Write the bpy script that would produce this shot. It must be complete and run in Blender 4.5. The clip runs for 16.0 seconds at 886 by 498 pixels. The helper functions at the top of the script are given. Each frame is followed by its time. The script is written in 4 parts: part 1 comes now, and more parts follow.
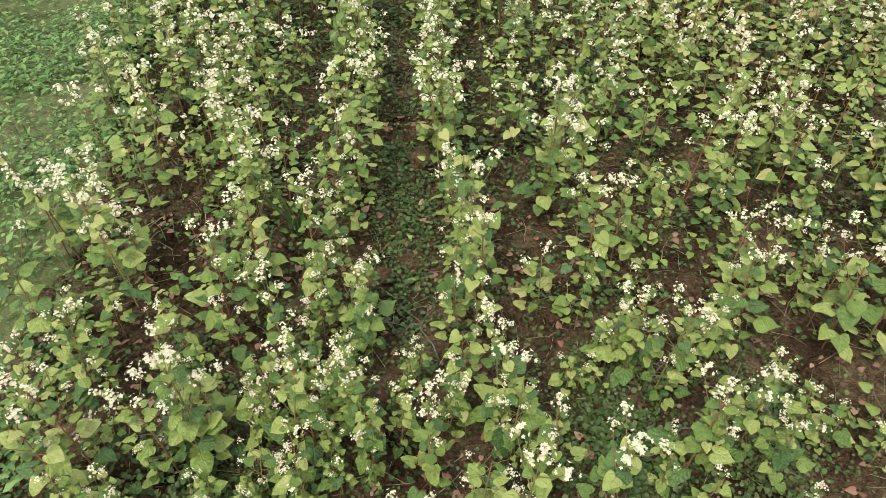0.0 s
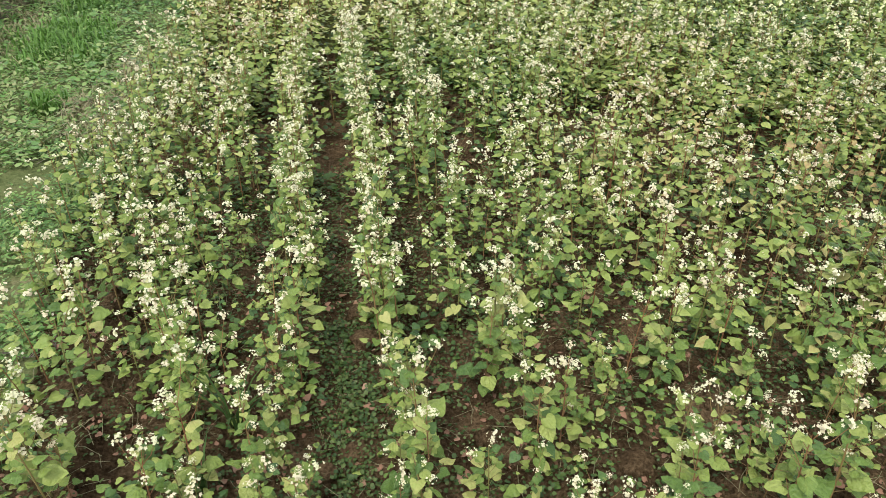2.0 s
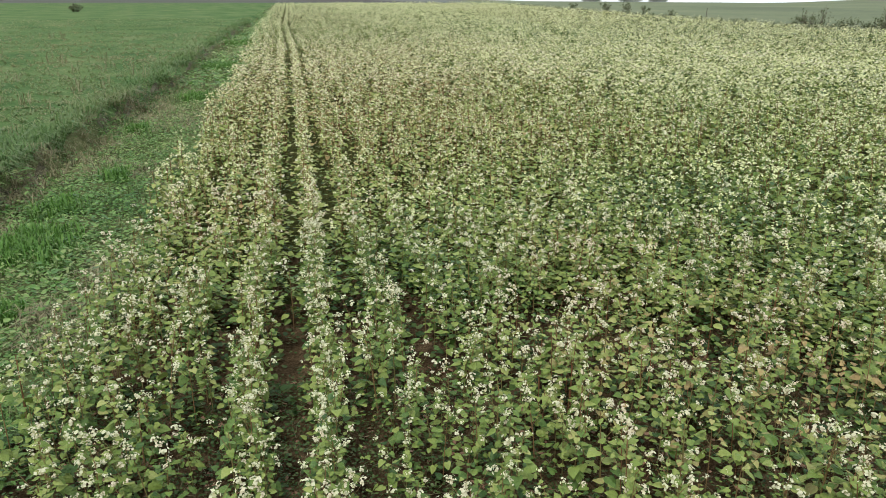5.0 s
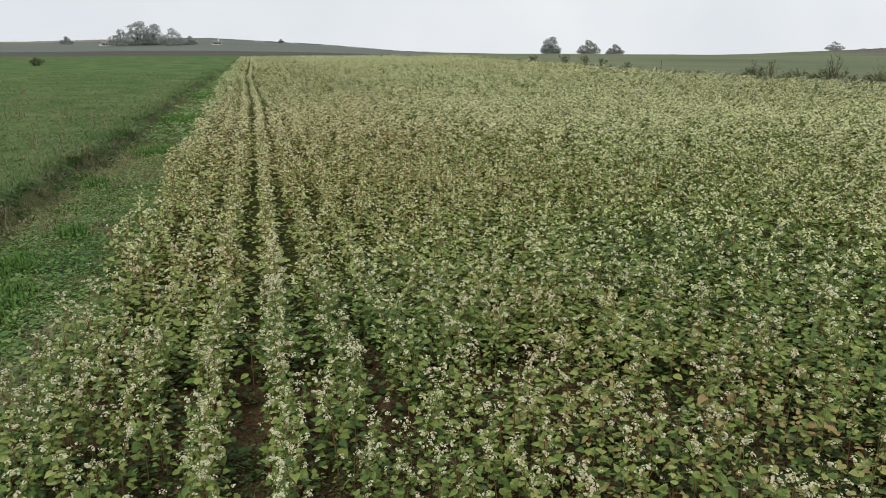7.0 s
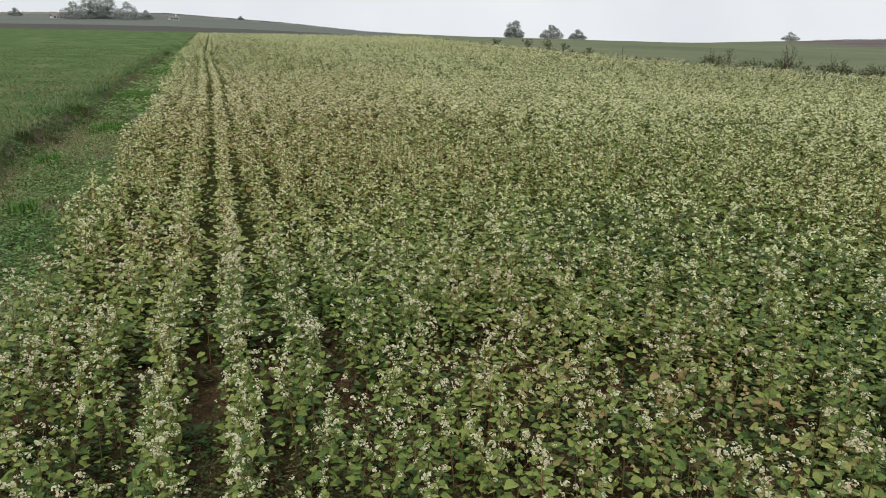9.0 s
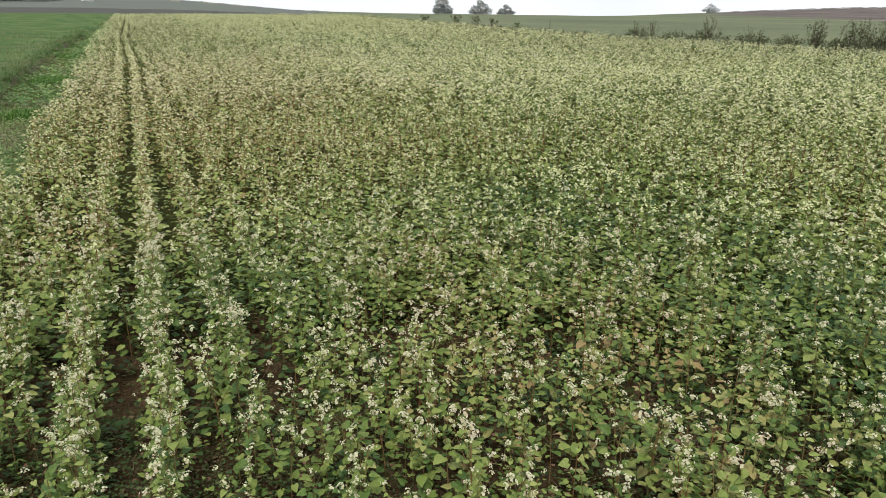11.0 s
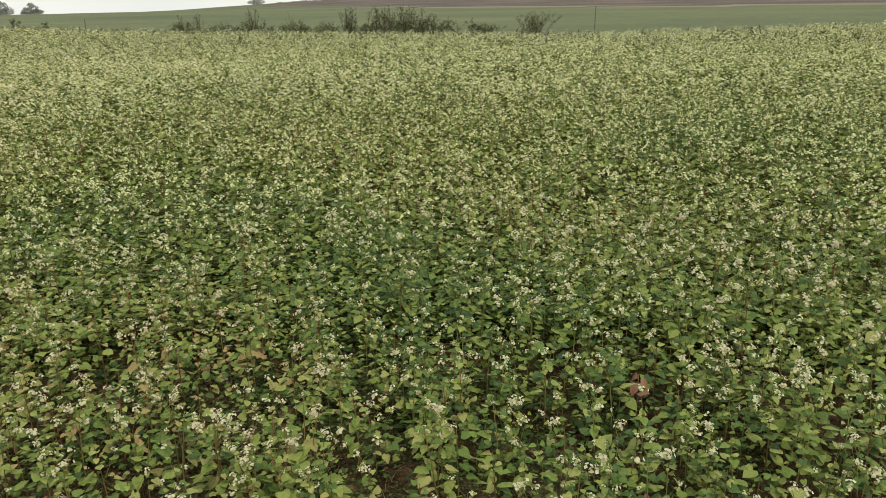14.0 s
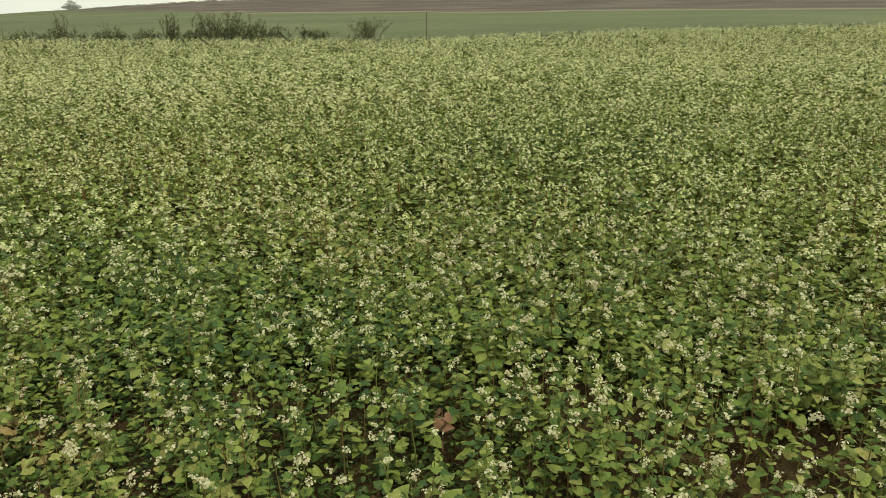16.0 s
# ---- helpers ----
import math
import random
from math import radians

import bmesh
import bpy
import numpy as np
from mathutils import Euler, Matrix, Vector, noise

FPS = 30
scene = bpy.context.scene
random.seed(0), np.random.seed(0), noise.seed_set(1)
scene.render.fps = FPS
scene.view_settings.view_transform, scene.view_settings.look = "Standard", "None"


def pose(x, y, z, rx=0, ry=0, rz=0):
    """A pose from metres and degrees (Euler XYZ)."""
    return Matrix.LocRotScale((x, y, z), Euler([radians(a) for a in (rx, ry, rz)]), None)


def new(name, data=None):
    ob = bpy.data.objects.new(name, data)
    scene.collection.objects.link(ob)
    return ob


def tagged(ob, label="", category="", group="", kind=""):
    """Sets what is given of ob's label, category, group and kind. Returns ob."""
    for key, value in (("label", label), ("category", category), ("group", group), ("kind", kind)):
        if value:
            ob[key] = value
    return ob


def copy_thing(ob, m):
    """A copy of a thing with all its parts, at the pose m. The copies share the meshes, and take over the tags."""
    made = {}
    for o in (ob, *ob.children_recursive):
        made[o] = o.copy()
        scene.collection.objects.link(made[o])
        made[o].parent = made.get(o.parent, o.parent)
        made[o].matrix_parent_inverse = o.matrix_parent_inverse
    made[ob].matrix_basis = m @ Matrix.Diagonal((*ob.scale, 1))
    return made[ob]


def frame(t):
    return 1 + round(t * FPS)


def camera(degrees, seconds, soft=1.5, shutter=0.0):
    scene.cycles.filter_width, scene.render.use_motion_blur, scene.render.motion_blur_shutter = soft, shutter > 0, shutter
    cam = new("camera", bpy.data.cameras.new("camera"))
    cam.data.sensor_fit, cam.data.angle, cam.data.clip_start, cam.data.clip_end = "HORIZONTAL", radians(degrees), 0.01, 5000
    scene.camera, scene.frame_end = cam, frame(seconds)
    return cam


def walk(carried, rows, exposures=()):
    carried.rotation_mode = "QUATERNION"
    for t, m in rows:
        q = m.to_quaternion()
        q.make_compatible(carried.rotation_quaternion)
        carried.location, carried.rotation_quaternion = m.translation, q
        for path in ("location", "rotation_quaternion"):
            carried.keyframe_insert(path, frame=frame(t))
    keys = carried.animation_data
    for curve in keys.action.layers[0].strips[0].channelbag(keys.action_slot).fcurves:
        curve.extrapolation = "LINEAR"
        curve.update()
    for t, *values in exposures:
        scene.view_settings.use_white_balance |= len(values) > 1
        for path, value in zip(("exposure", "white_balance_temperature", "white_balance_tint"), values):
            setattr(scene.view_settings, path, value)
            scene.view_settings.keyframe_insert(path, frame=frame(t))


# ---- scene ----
cam = camera(62.8, 16.0, soft=0.5)
METRES, EYE, TILT, LEAN, TURN = 1.15, 1.40, -44.5, 0.0, -4.1
ROWS = [
    (0.0, 0.0, 0.0, 0.0, 0.0, 0.0, -0.0),
    (0.5, 0.0136, 0.0113, 0.0335, -2.44, 2.05, 3.05),
    (1.0, 0.0229, 0.0081, 0.0604, -2.82, 4.93, 2.96),
    (1.5, 0.0164, -0.0011, 0.0707, -2.84, 8.15, 2.3),
    (2.0, 0.0288, 0.0004, 0.105, -3.42, 10.83, 3.07),
    (2.5, 0.0515, 0.002, 0.1169, -4.9, 14.25, 3.67),
    (3.0, 0.0581, 0.0007, 0.1391, -6.01, 16.29, 4.85),
    (3.5, 0.0644, -0.0143, 0.1679, -6.1, 19.94, 5.33),
    (4.0, 0.0646, -0.0282, 0.1843, -5.22, 22.17, 5.2),
    (4.5, 0.0664, -0.0359, 0.1974, -5.2, 23.59, 4.94),
    (5.0, 0.0707, -0.035, 0.2091, -5.38, 24.63, 4.84),
    (7.5, 0.099, -0.0648, 0.2294, -7.92, 28.75, 7.48),
    (8.0, 0.1009, -0.0712, 0.226, -8.59, 28.95, 7.9),
    (8.5, 0.0999, -0.0666, 0.2166, -9.61, 27.71, 7.85),
    (11.0, 0.1565, -0.0505, 0.2038, -13.68, 24.25, 12.07),
    (11.5, 0.2086, -0.054, 0.2107, -18.39, 23.82, 17.0),
    (12.0, 0.2616, -0.0636, 0.1984, -22.57, 22.22, 20.86),
    (12.5, 0.2956, -0.0751, 0.1902, -26.44, 21.33, 23.94),
    (13.0, 0.3327, -0.0882, 0.1783, -31.42, 19.53, 27.27),
    (13.5, 0.3618, -0.109, 0.1648, -37.82, 16.92, 30.72),
    (14.0, 0.3798, -0.0843, 0.1495, -40.97, 12.76, 33.81),
    (14.5, 0.4732, -0.0866, 0.1564, -40.77, 13.31, 33.07),
    (15.0, 0.5998, -0.1201, 0.1282, -38.58, 13.9, 33.49),
    (15.5, 0.6764, -0.149, 0.0988, -44.61, 11.69, 38.36),
    (16.0, 0.68, -0.1373, 0.1212, -54.45, 5.06, 39.36),
]
walk(cam, [(t, pose(0, 0, EYE, TILT, LEAN, TURN) @ pose(METRES * x, METRES * y, METRES * z, 90 + pitch, roll, yaw)) for t, x, y, z, yaw, pitch, roll in ROWS],
     [(0.0, 1.15, 6350, 15), (1.0, 1.22, 6350, 15), (1.5, 1.08, 6350, 14), (2.0, 1.15, 6350, 13), (2.5, 1.03, 6350, 11), (3.5, 0.99, 6250, 11), (4.5, 0.98, 6150, 11), (5.0, 0.66, 6150, 10), (5.2, 0.56, 6150, 10), (7.3, 0.10, 6450, 10), (8.7, 0.11, 6450, 11), (10.8, 0.46, 6400, 11), (11.5, 0.33, 6500, 11), (12.5, 0.19, 6650, 11), (13.5, 0.27, 6900, 8), (14.0, 0.27, 7100, 6), (14.5, 0.45, 7150, 3), (16.0, 0.22, 7750, -4)])


# ---- light ----
world = bpy.data.worlds.new("overcast_sky")
scene.world = world
world.use_nodes = True
wn, wl = world.node_tree.nodes, world.node_tree.links
wn.clear()
w_out = wn.new("ShaderNodeOutputWorld")
w_bg = wn.new("ShaderNodeBackground")
w_sky = wn.new("ShaderNodeTexSky")
w_sky.sky_type = "NISHITA"
w_sky.sun_disc = False
w_sky.sun_elevation, w_sky.sun_rotation = radians(58), radians(210)
w_sky.air_density, w_sky.dust_density, w_sky.ozone_density = 1.0, 6.0, 1.0
w_scale = wn.new("ShaderNodeVectorMath")
w_scale.operation = "SCALE"
w_scale.inputs["Scale"].default_value = 0.08
w_coord = wn.new("ShaderNodeTexCoord")
w_cloud = wn.new("ShaderNodeTexNoise")
w_cloud.inputs["Scale"].default_value = 2.2
w_cloud.inputs["Detail"].default_value = 4
w_ramp = wn.new("ShaderNodeValToRGB")
w_ramp.color_ramp.elements[0].position, w_ramp.color_ramp.elements[0].color = 0.36, (0.82, 0.86, 0.90, 1)
w_ramp.color_ramp.elements[1].position, w_ramp.color_ramp.elements[1].color = 0.62, (0.97, 0.99, 1.0, 1)
w_mix = wn.new("ShaderNodeMix")
w_mix.data_type = "RGBA"
w_mix.inputs["Factor"].default_value = 0.86
wl.new(w_coord.outputs["Generated"], w_cloud.inputs["Vector"])
wl.new(w_cloud.outputs["Fac"], w_ramp.inputs["Fac"])
wl.new(w_sky.outputs["Color"], w_scale.inputs[0])
wl.new(w_scale.outputs["Vector"], w_mix.inputs["A"])
wl.new(w_ramp.outputs["Color"], w_mix.inputs["B"])
wl.new(w_mix.outputs["Result"], w_bg.inputs["Color"])
w_bg.inputs["Strength"].default_value = 0.97
wl.new(w_bg.outputs["Background"], w_out.inputs["Surface"])

sun_data = bpy.data.lights.new("sun", "SUN")
sun_data.energy, sun_data.angle, sun_data.color = 1.35, radians(14), (1.0, 0.94, 0.82)
sun = new("sun", sun_data)
sun.matrix_world = pose(0, 0, 30, 32, 0, -30)


# ---- materials ----
def material(name, rough=0.6, spec=0.3):
    m = bpy.data.materials.new(name)
    m.use_nodes = True
    b = m.node_tree.nodes["Principled BSDF"]
    b.inputs["Roughness"].default_value = rough
    b.inputs["Specular IOR Level"].default_value = spec
    return m, m.node_tree.nodes, m.node_tree.links, b


def ramp_node(nodes, stops):
    r = nodes.new("ShaderNodeValToRGB")
    e = r.color_ramp.elements
    while len(e) < len(stops):
        e.new(0.5)
    for el, (p, c) in zip(e, stops):
        el.position, el.color = p, (*c, 1)
    return r


def math_node(nodes, links, op, a, b):
    n = nodes.new("ShaderNodeMath")
    n.operation = op
    for s, v in zip(n.inputs, (a, b)):
        if isinstance(v, (int, float)):
            s.default_value = v
        else:
            links.new(v, s)
    return n.outputs[0]


def noise_at(nodes, links, scale, detail=3.0, rough=0.55):
    g = nodes.new("ShaderNodeNewGeometry")
    n = nodes.new("ShaderNodeTexNoise")
    n.inputs["Scale"].default_value = scale
    n.inputs["Detail"].default_value = detail
    n.inputs["Roughness"].default_value = rough
    links.new(g.outputs["Position"], n.inputs["Vector"])
    return n.outputs["Fac"]


def surface(name, stops, scale, fine, rough=0.9, bump=0.4, spec=0.2, dist=0.02):
    """A rough matter: a ramp of colours over coarse and fine grain, with relief."""
    m, nodes, links, b = material(name, rough, spec)
    coarse, grain = noise_at(nodes, links, scale, 4), noise_at(nodes, links, fine, 5, 0.65)
    both = math_node(nodes, links, "MULTIPLY_ADD", coarse, 0.55)
    both.node.inputs[2].default_value = 0
    total = math_node(nodes, links, "ADD", both, math_node(nodes, links, "MULTIPLY", grain, 0.45))
    r = ramp_node(nodes, stops)
    links.new(total, r.inputs["Fac"])
    links.new(r.outputs["Color"], b.inputs["Base Color"])
    bp = nodes.new("ShaderNodeBump")
    bp.inputs["Strength"].default_value, bp.inputs["Distance"].default_value = bump, dist
    links.new(grain, bp.inputs["Height"])
    links.new(bp.outputs["Normal"], b.inputs["Normal"])
    return m


def foliage(name, stops, patch=0.5, through_light=0.3, rough=0.55, spec=0.25, spread=0.45, veins=False):
    """Leaf matter: colour varies plant by plant and leaf by leaf (attribute tint: r shifts the patch, g the single leaf), light shines through."""
    m, nodes, links, b = material(name, rough, spec)
    at = nodes.new("ShaderNodeAttribute")
    at.attribute_name = "tint"
    sep = nodes.new("ShaderNodeSeparateColor")
    links.new(at.outputs["Color"], sep.inputs["Color"])
    info = nodes.new("ShaderNodeObjectInfo")
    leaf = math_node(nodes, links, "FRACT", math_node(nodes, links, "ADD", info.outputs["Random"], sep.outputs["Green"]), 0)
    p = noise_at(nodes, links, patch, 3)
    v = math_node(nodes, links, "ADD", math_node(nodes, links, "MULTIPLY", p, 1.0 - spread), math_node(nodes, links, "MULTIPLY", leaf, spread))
    v = math_node(nodes, links, "ADD", v, sep.outputs["Red"])
    vein = noise_at(nodes, links, 110.0, 3)
    v = math_node(nodes, links, "ADD", v, math_node(nodes, links, "MULTIPLY", math_node(nodes, links, "SUBTRACT", vein, 0.5), 0.22))
    r = ramp_node(nodes, stops)
    if veins:
        uv = nodes.new("ShaderNodeAttribute")
        uv.attribute_name = "blade"
        xyz = nodes.new("ShaderNodeSeparateXYZ")
        links.new(uv.outputs["Vector"], xyz.inputs["Vector"])
        ax = math_node(nodes, links, "ABSOLUTE", xyz.outputs["X"], 0)
        slant = math_node(nodes, links, "SUBTRACT", xyz.outputs["Y"], math_node(nodes, links, "MULTIPLY", ax, 0.9))
        rib = math_node(nodes, links, "POWER", math_node(nodes, links, "ABSOLUTE", math_node(nodes, links, "SINE", math_node(nodes, links, "MULTIPLY", slant, 11.0), 0), 0), 0.35)
        mid = math_node(nodes, links, "MINIMUM", math_node(nodes, links, "MULTIPLY", ax, 14.0), 1.0)
        relief = math_node(nodes, links, "MINIMUM", rib, mid)
        v = math_node(nodes, links, "ADD", v, math_node(nodes, links, "MULTIPLY", math_node(nodes, links, "SUBTRACT", 1.0, relief), 0.05))
        bp = nodes.new("ShaderNodeBump")
        bp.inputs["Strength"].default_value, bp.inputs["Distance"].default_value = 0.6, 0.006
        crinkle = noise_at(nodes, links, 75.0, 2)
        links.new(math_node(nodes, links, "ADD", math_node(nodes, links, "MULTIPLY", relief, 0.35), math_node(nodes, links, "MULTIPLY", crinkle, 2.2)), bp.inputs["Height"])
        links.new(bp.outputs["Normal"], b.inputs["Normal"])
    links.new(v, r.inputs["Fac"])
    links.new(r.outputs["Color"], b.inputs["Base Color"])
    t = nodes.new("ShaderNodeBsdfTranslucent")
    links.new(r.outputs["Color"], t.inputs["Color"])
    mix = nodes.new("ShaderNodeMixShader")
    mix.inputs["Fac"].default_value = through_light
    links.new(b.outputs["BSDF"], mix.inputs[1])
    links.new(t.outputs["BSDF"], mix.inputs[2])
    links.new(mix.outputs["Shader"], nodes["Material Output"].inputs["Surface"])
    return m


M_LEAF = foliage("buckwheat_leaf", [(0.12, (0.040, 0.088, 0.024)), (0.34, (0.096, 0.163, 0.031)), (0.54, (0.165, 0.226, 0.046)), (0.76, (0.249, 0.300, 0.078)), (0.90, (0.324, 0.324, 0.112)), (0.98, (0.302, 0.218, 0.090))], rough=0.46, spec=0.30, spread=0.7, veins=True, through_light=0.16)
M_STEM = foliage("buckwheat_stem", [(0.2, (0.170, 0.205, 0.060)), (0.55, (0.205, 0.135, 0.055)), (0.9, (0.215, 0.075, 0.040))], patch=2.0, through_light=0.1)
M_PETAL = foliage("buckwheat_blossom", [(0.10, (0.70, 0.71, 0.47)), (0.45, (0.70, 0.69, 0.49)), (0.75, (0.69, 0.61, 0.45)), (1.0, (0.60, 0.48, 0.36))], patch=3.0, through_light=0.42, rough=0.7)
# Blossoms and bracts mixed; blue in the middle stop is raised for haze.
M_HEADS = foliage("hazed_blossoms_and_bracts", [(0.15, (0.66, 0.68, 0.35)), (0.5, (0.56, 0.58, 0.31)), (1.0, (0.55, 0.52, 0.30))], patch=1.0, through_light=0.2, rough=0.7)
M_BUD = foliage("buckwheat_bud", [(0.2, (0.50, 0.52, 0.28)), (0.8, (0.60, 0.52, 0.38))], patch=3.0, through_light=0.4)
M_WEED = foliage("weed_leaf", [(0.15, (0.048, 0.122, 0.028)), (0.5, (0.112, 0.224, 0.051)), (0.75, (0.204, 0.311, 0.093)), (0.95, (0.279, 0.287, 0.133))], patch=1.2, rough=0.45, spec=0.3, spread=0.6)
# Darkened copy of the weed leaf: shade near the soil painted into colour.
M_SHADED_WEED = foliage("shaded_weed_leaf", [(0.15, (0.023, 0.055, 0.012)), (0.5, (0.055, 0.101, 0.022)), (0.75, (0.101, 0.140, 0.041)), (0.95, (0.137, 0.129, 0.058))], patch=1.2, rough=0.45, spec=0.3, spread=0.6)
M_GRASS = foliage("grass_blade", [(0.1, (0.046, 0.095, 0.024)), (0.4, (0.080, 0.142, 0.036)), (0.62, (0.122, 0.175, 0.054)), (0.85, (0.20, 0.20, 0.092))], patch=0.35)
M_LUSH = foliage("lush_grass", [(0.1, (0.055, 0.140, 0.022)), (0.5, (0.095, 0.205, 0.034)), (0.9, (0.15, 0.25, 0.055))], patch=1.5)
M_DRY = foliage("dry_grass", [(0.1, (0.13, 0.12, 0.06)), (0.5, (0.21, 0.19, 0.10)), (0.9, (0.31, 0.285, 0.165))], patch=1.5, through_light=0.15)
# Shrub leaf colour with haze and sky light painted in as extra brightness.
M_HAZED_SHRUB = foliage("hazed_shrub_leaf", [(0.1, (0.078, 0.101, 0.047)), (0.6, (0.137, 0.159, 0.078)), (0.9, (0.208, 0.195, 0.111))], patch=0.8)
M_HEDGE = foliage("hedge_leaf", [(0.1, (0.115, 0.088, 0.075)), (0.6, (0.145, 0.112, 0.095)), (0.9, (0.18, 0.145, 0.12))], patch=0.05)
# Leaf colour raised to pale grey: distance haze painted into the trees.
M_HAZED_TREE = foliage("hazed_tree_leaf", [(0.1, (0.336, 0.358, 0.347)), (0.6, (0.403, 0.426, 0.403)), (0.9, (0.459, 0.482, 0.448))], patch=0.2, through_light=0.55, spread=0.3)
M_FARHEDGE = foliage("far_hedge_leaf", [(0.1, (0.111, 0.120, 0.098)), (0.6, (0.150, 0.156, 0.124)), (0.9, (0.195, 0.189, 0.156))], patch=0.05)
M_MEADOW = foliage("meadow_blade", [(0.1, (0.080, 0.160, 0.046)), (0.45, (0.124, 0.208, 0.066)), (0.75, (0.174, 0.230, 0.090)), (0.95, (0.275, 0.260, 0.136))], patch=0.5, through_light=0.45)
M_RUST = foliage("withered_leaf", [(0.1, (0.17, 0.085, 0.05)), (0.6, (0.27, 0.15, 0.095)), (0.9, (0.38, 0.25, 0.17))], patch=8.0, through_light=0.2)
M_BARK = surface("bark", [(0.3, (0.06, 0.045, 0.03)), (0.7, (0.14, 0.11, 0.08))], 3.0, 30.0)
M_SOIL = surface("soil", [(0.36, (0.030, 0.018, 0.009)), (0.50, (0.108, 0.072, 0.038)), (0.64, (0.236, 0.164, 0.092))], 7.0, 85.0, bump=1.0, dist=0.05, spec=0.04)
M_WEEDSOIL = surface("weed_covered_soil", [(0.34, (0.028, 0.032, 0.010)), (0.50, (0.062, 0.068, 0.021)), (0.66, (0.110, 0.098, 0.040))], 6.0, 60.0, bump=1.0, dist=0.03, spec=0.02)
M_BANKSOIL = surface("crumbling_bank", [(0.34, (0.045, 0.042, 0.026)), (0.50, (0.105, 0.097, 0.062)), (0.66, (0.200, 0.183, 0.130))], 3.0, 40.0, bump=1.0, spec=0.02)
M_TURF = surface("meadow_turf", [(0.36, (0.035, 0.075, 0.024)), (0.46, (0.064, 0.114, 0.039)), (0.54, (0.093, 0.141, 0.051)), (0.64, (0.155, 0.171, 0.082))], 0.8, 11.0, bump=0.8, dist=0.05, spec=0.02)
M_STRIP = surface("weedy_verge", [(0.34, (0.038, 0.049, 0.017)), (0.50, (0.087, 0.107, 0.041)), (0.66, (0.181, 0.167, 0.090))], 1.6, 30.0, bump=1.0, spec=0.02)
M_WHEAT = surface("young_cereal", [(0.38, (0.072, 0.089, 0.046)), (0.50, (0.100, 0.122, 0.058)), (0.64, (0.140, 0.152, 0.078))], 0.05, 1.2, bump=0.5)
M_BROWN = surface("dry_stalk_field", [(0.38, (0.058, 0.047, 0.043)), (0.50, (0.090, 0.072, 0.064)), (0.60, (0.135, 0.108, 0.094))], 0.06, 0.9, bump=0.5)
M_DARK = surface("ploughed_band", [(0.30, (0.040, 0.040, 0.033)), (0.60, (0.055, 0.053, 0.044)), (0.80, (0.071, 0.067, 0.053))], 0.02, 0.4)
# Pasture green lightened and greyed in its base colour to show haze.
M_HAZED_PASTURE = surface("hazed_far_pasture", [(0.30, (0.084, 0.098, 0.082)), (0.60, (0.110, 0.125, 0.103)), (0.80, (0.144, 0.146, 0.120))], 0.012, 0.2)
M_TAN = surface("stubble", [(0.30, (0.16, 0.15, 0.10)), (0.70, (0.22, 0.195, 0.14))], 0.02, 0.4)
M_WALLPAINT = surface("house_wall", [(0.3, (0.66, 0.65, 0.62)), (0.7, (0.78, 0.77, 0.74))], 0.4, 4.0, bump=0.1)
M_ROOF = surface("roof_tiles", [(0.3, (0.15, 0.145, 0.14)), (0.7, (0.23, 0.22, 0.21))], 0.6, 5.0)
M_GLASSY = surface("window_pane", [(0.3, (0.03, 0.035, 0.04)), (0.7, (0.06, 0.065, 0.07))], 0.5, 3.0, rough=0.15, bump=0.0, spec=0.5)
M_WOOD = surface("grey_wood", [(0.3, (0.10, 0.085, 0.07)), (0.7, (0.19, 0.165, 0.14))], 4.0, 40.0)


# ---- the lie of the land ----
ROW0, ROWGAP = 0.14, 0.285
RIGHT_EDGE = ([-30, -4, 4, 7, 10.5, 17, 28, 40, 60, 82], [46, 38, 33, 28, 24.3, 22.6, 20.8, 20.4, 21, 22])
FIELD_END = 80.0
BANK_FOOT = ([0, 6, 8, 11, 15, 23, 34, 44, 80], [-2.36, -2.24, -2.12, -1.98, -1.88, -1.86, -1.72, -1.52, -1.36])
RIDGE = ([-60, -30, -15, -8, -3, 5, 11.4, 18, 35, 40, 50, 60, 72, 90, 120], [-0.2, -0.1, 0.0, 0.25, 0.33, -0.1, -0.60, -0.72, -0.70, -0.42, 0.07, 0.29, 0.50, 0.72, 0.75])
RIDGE_R = ([-60, 0, 12, 20, 40, 60, 120], [650, 620, 420, 300, 300, 320, 340])


def row_bend(y):
    """The rows' sideways drift with the distance."""
    return -0.26 * np.clip((np.asarray(y) - 17) / 14, 0, 1)


def left_edge(y):
    return -0.95 + row_bend(y) + 0.05 * np.sin(np.asarray(y) * 1.7) + 0.03 * np.sin(np.asarray(y) * 4.3)


def bank_x(y):
    return np.interp(y, *BANK_FOOT) - 0.06


def past_bank(x, y):
    """How far a place lies on the crop's side of the meadow's ragged edge."""
    return x - bank_x(y) + 0.14 * bumps(x, y, 6.5, 2) + 0.20 * bumps(x, y, 2.2, 3) + 0.16 * bumps(x, y, 0.7, 4)


def smooth(a, b, v):
    s = np.clip((v - a) / (b - a), 0, 1)
    return s * s * (3 - 2 * s)


def far_share(x, y):
    """How far a place lies between the near flat land (0) and the skyline (1)."""
    r, az = np.hypot(x, y), np.degrees(np.arctan2(x, y))
    return (r - 95) / (np.interp(az, *RIDGE_R) - 95), r, az


def bumps(x, y, f, seed):
    """A cheap smooth roughness from a few crossed waves."""
    rng = np.random.RandomState(seed)
    out = 0
    for k in range(7):
        a, p, s = rng.uniform(0, 6.283), rng.uniform(0, 6.283), f * rng.uniform(0.6, 1.7)
        out = out + np.sin((x * math.cos(a) + y * math.sin(a)) * s + p)
    return out / 7


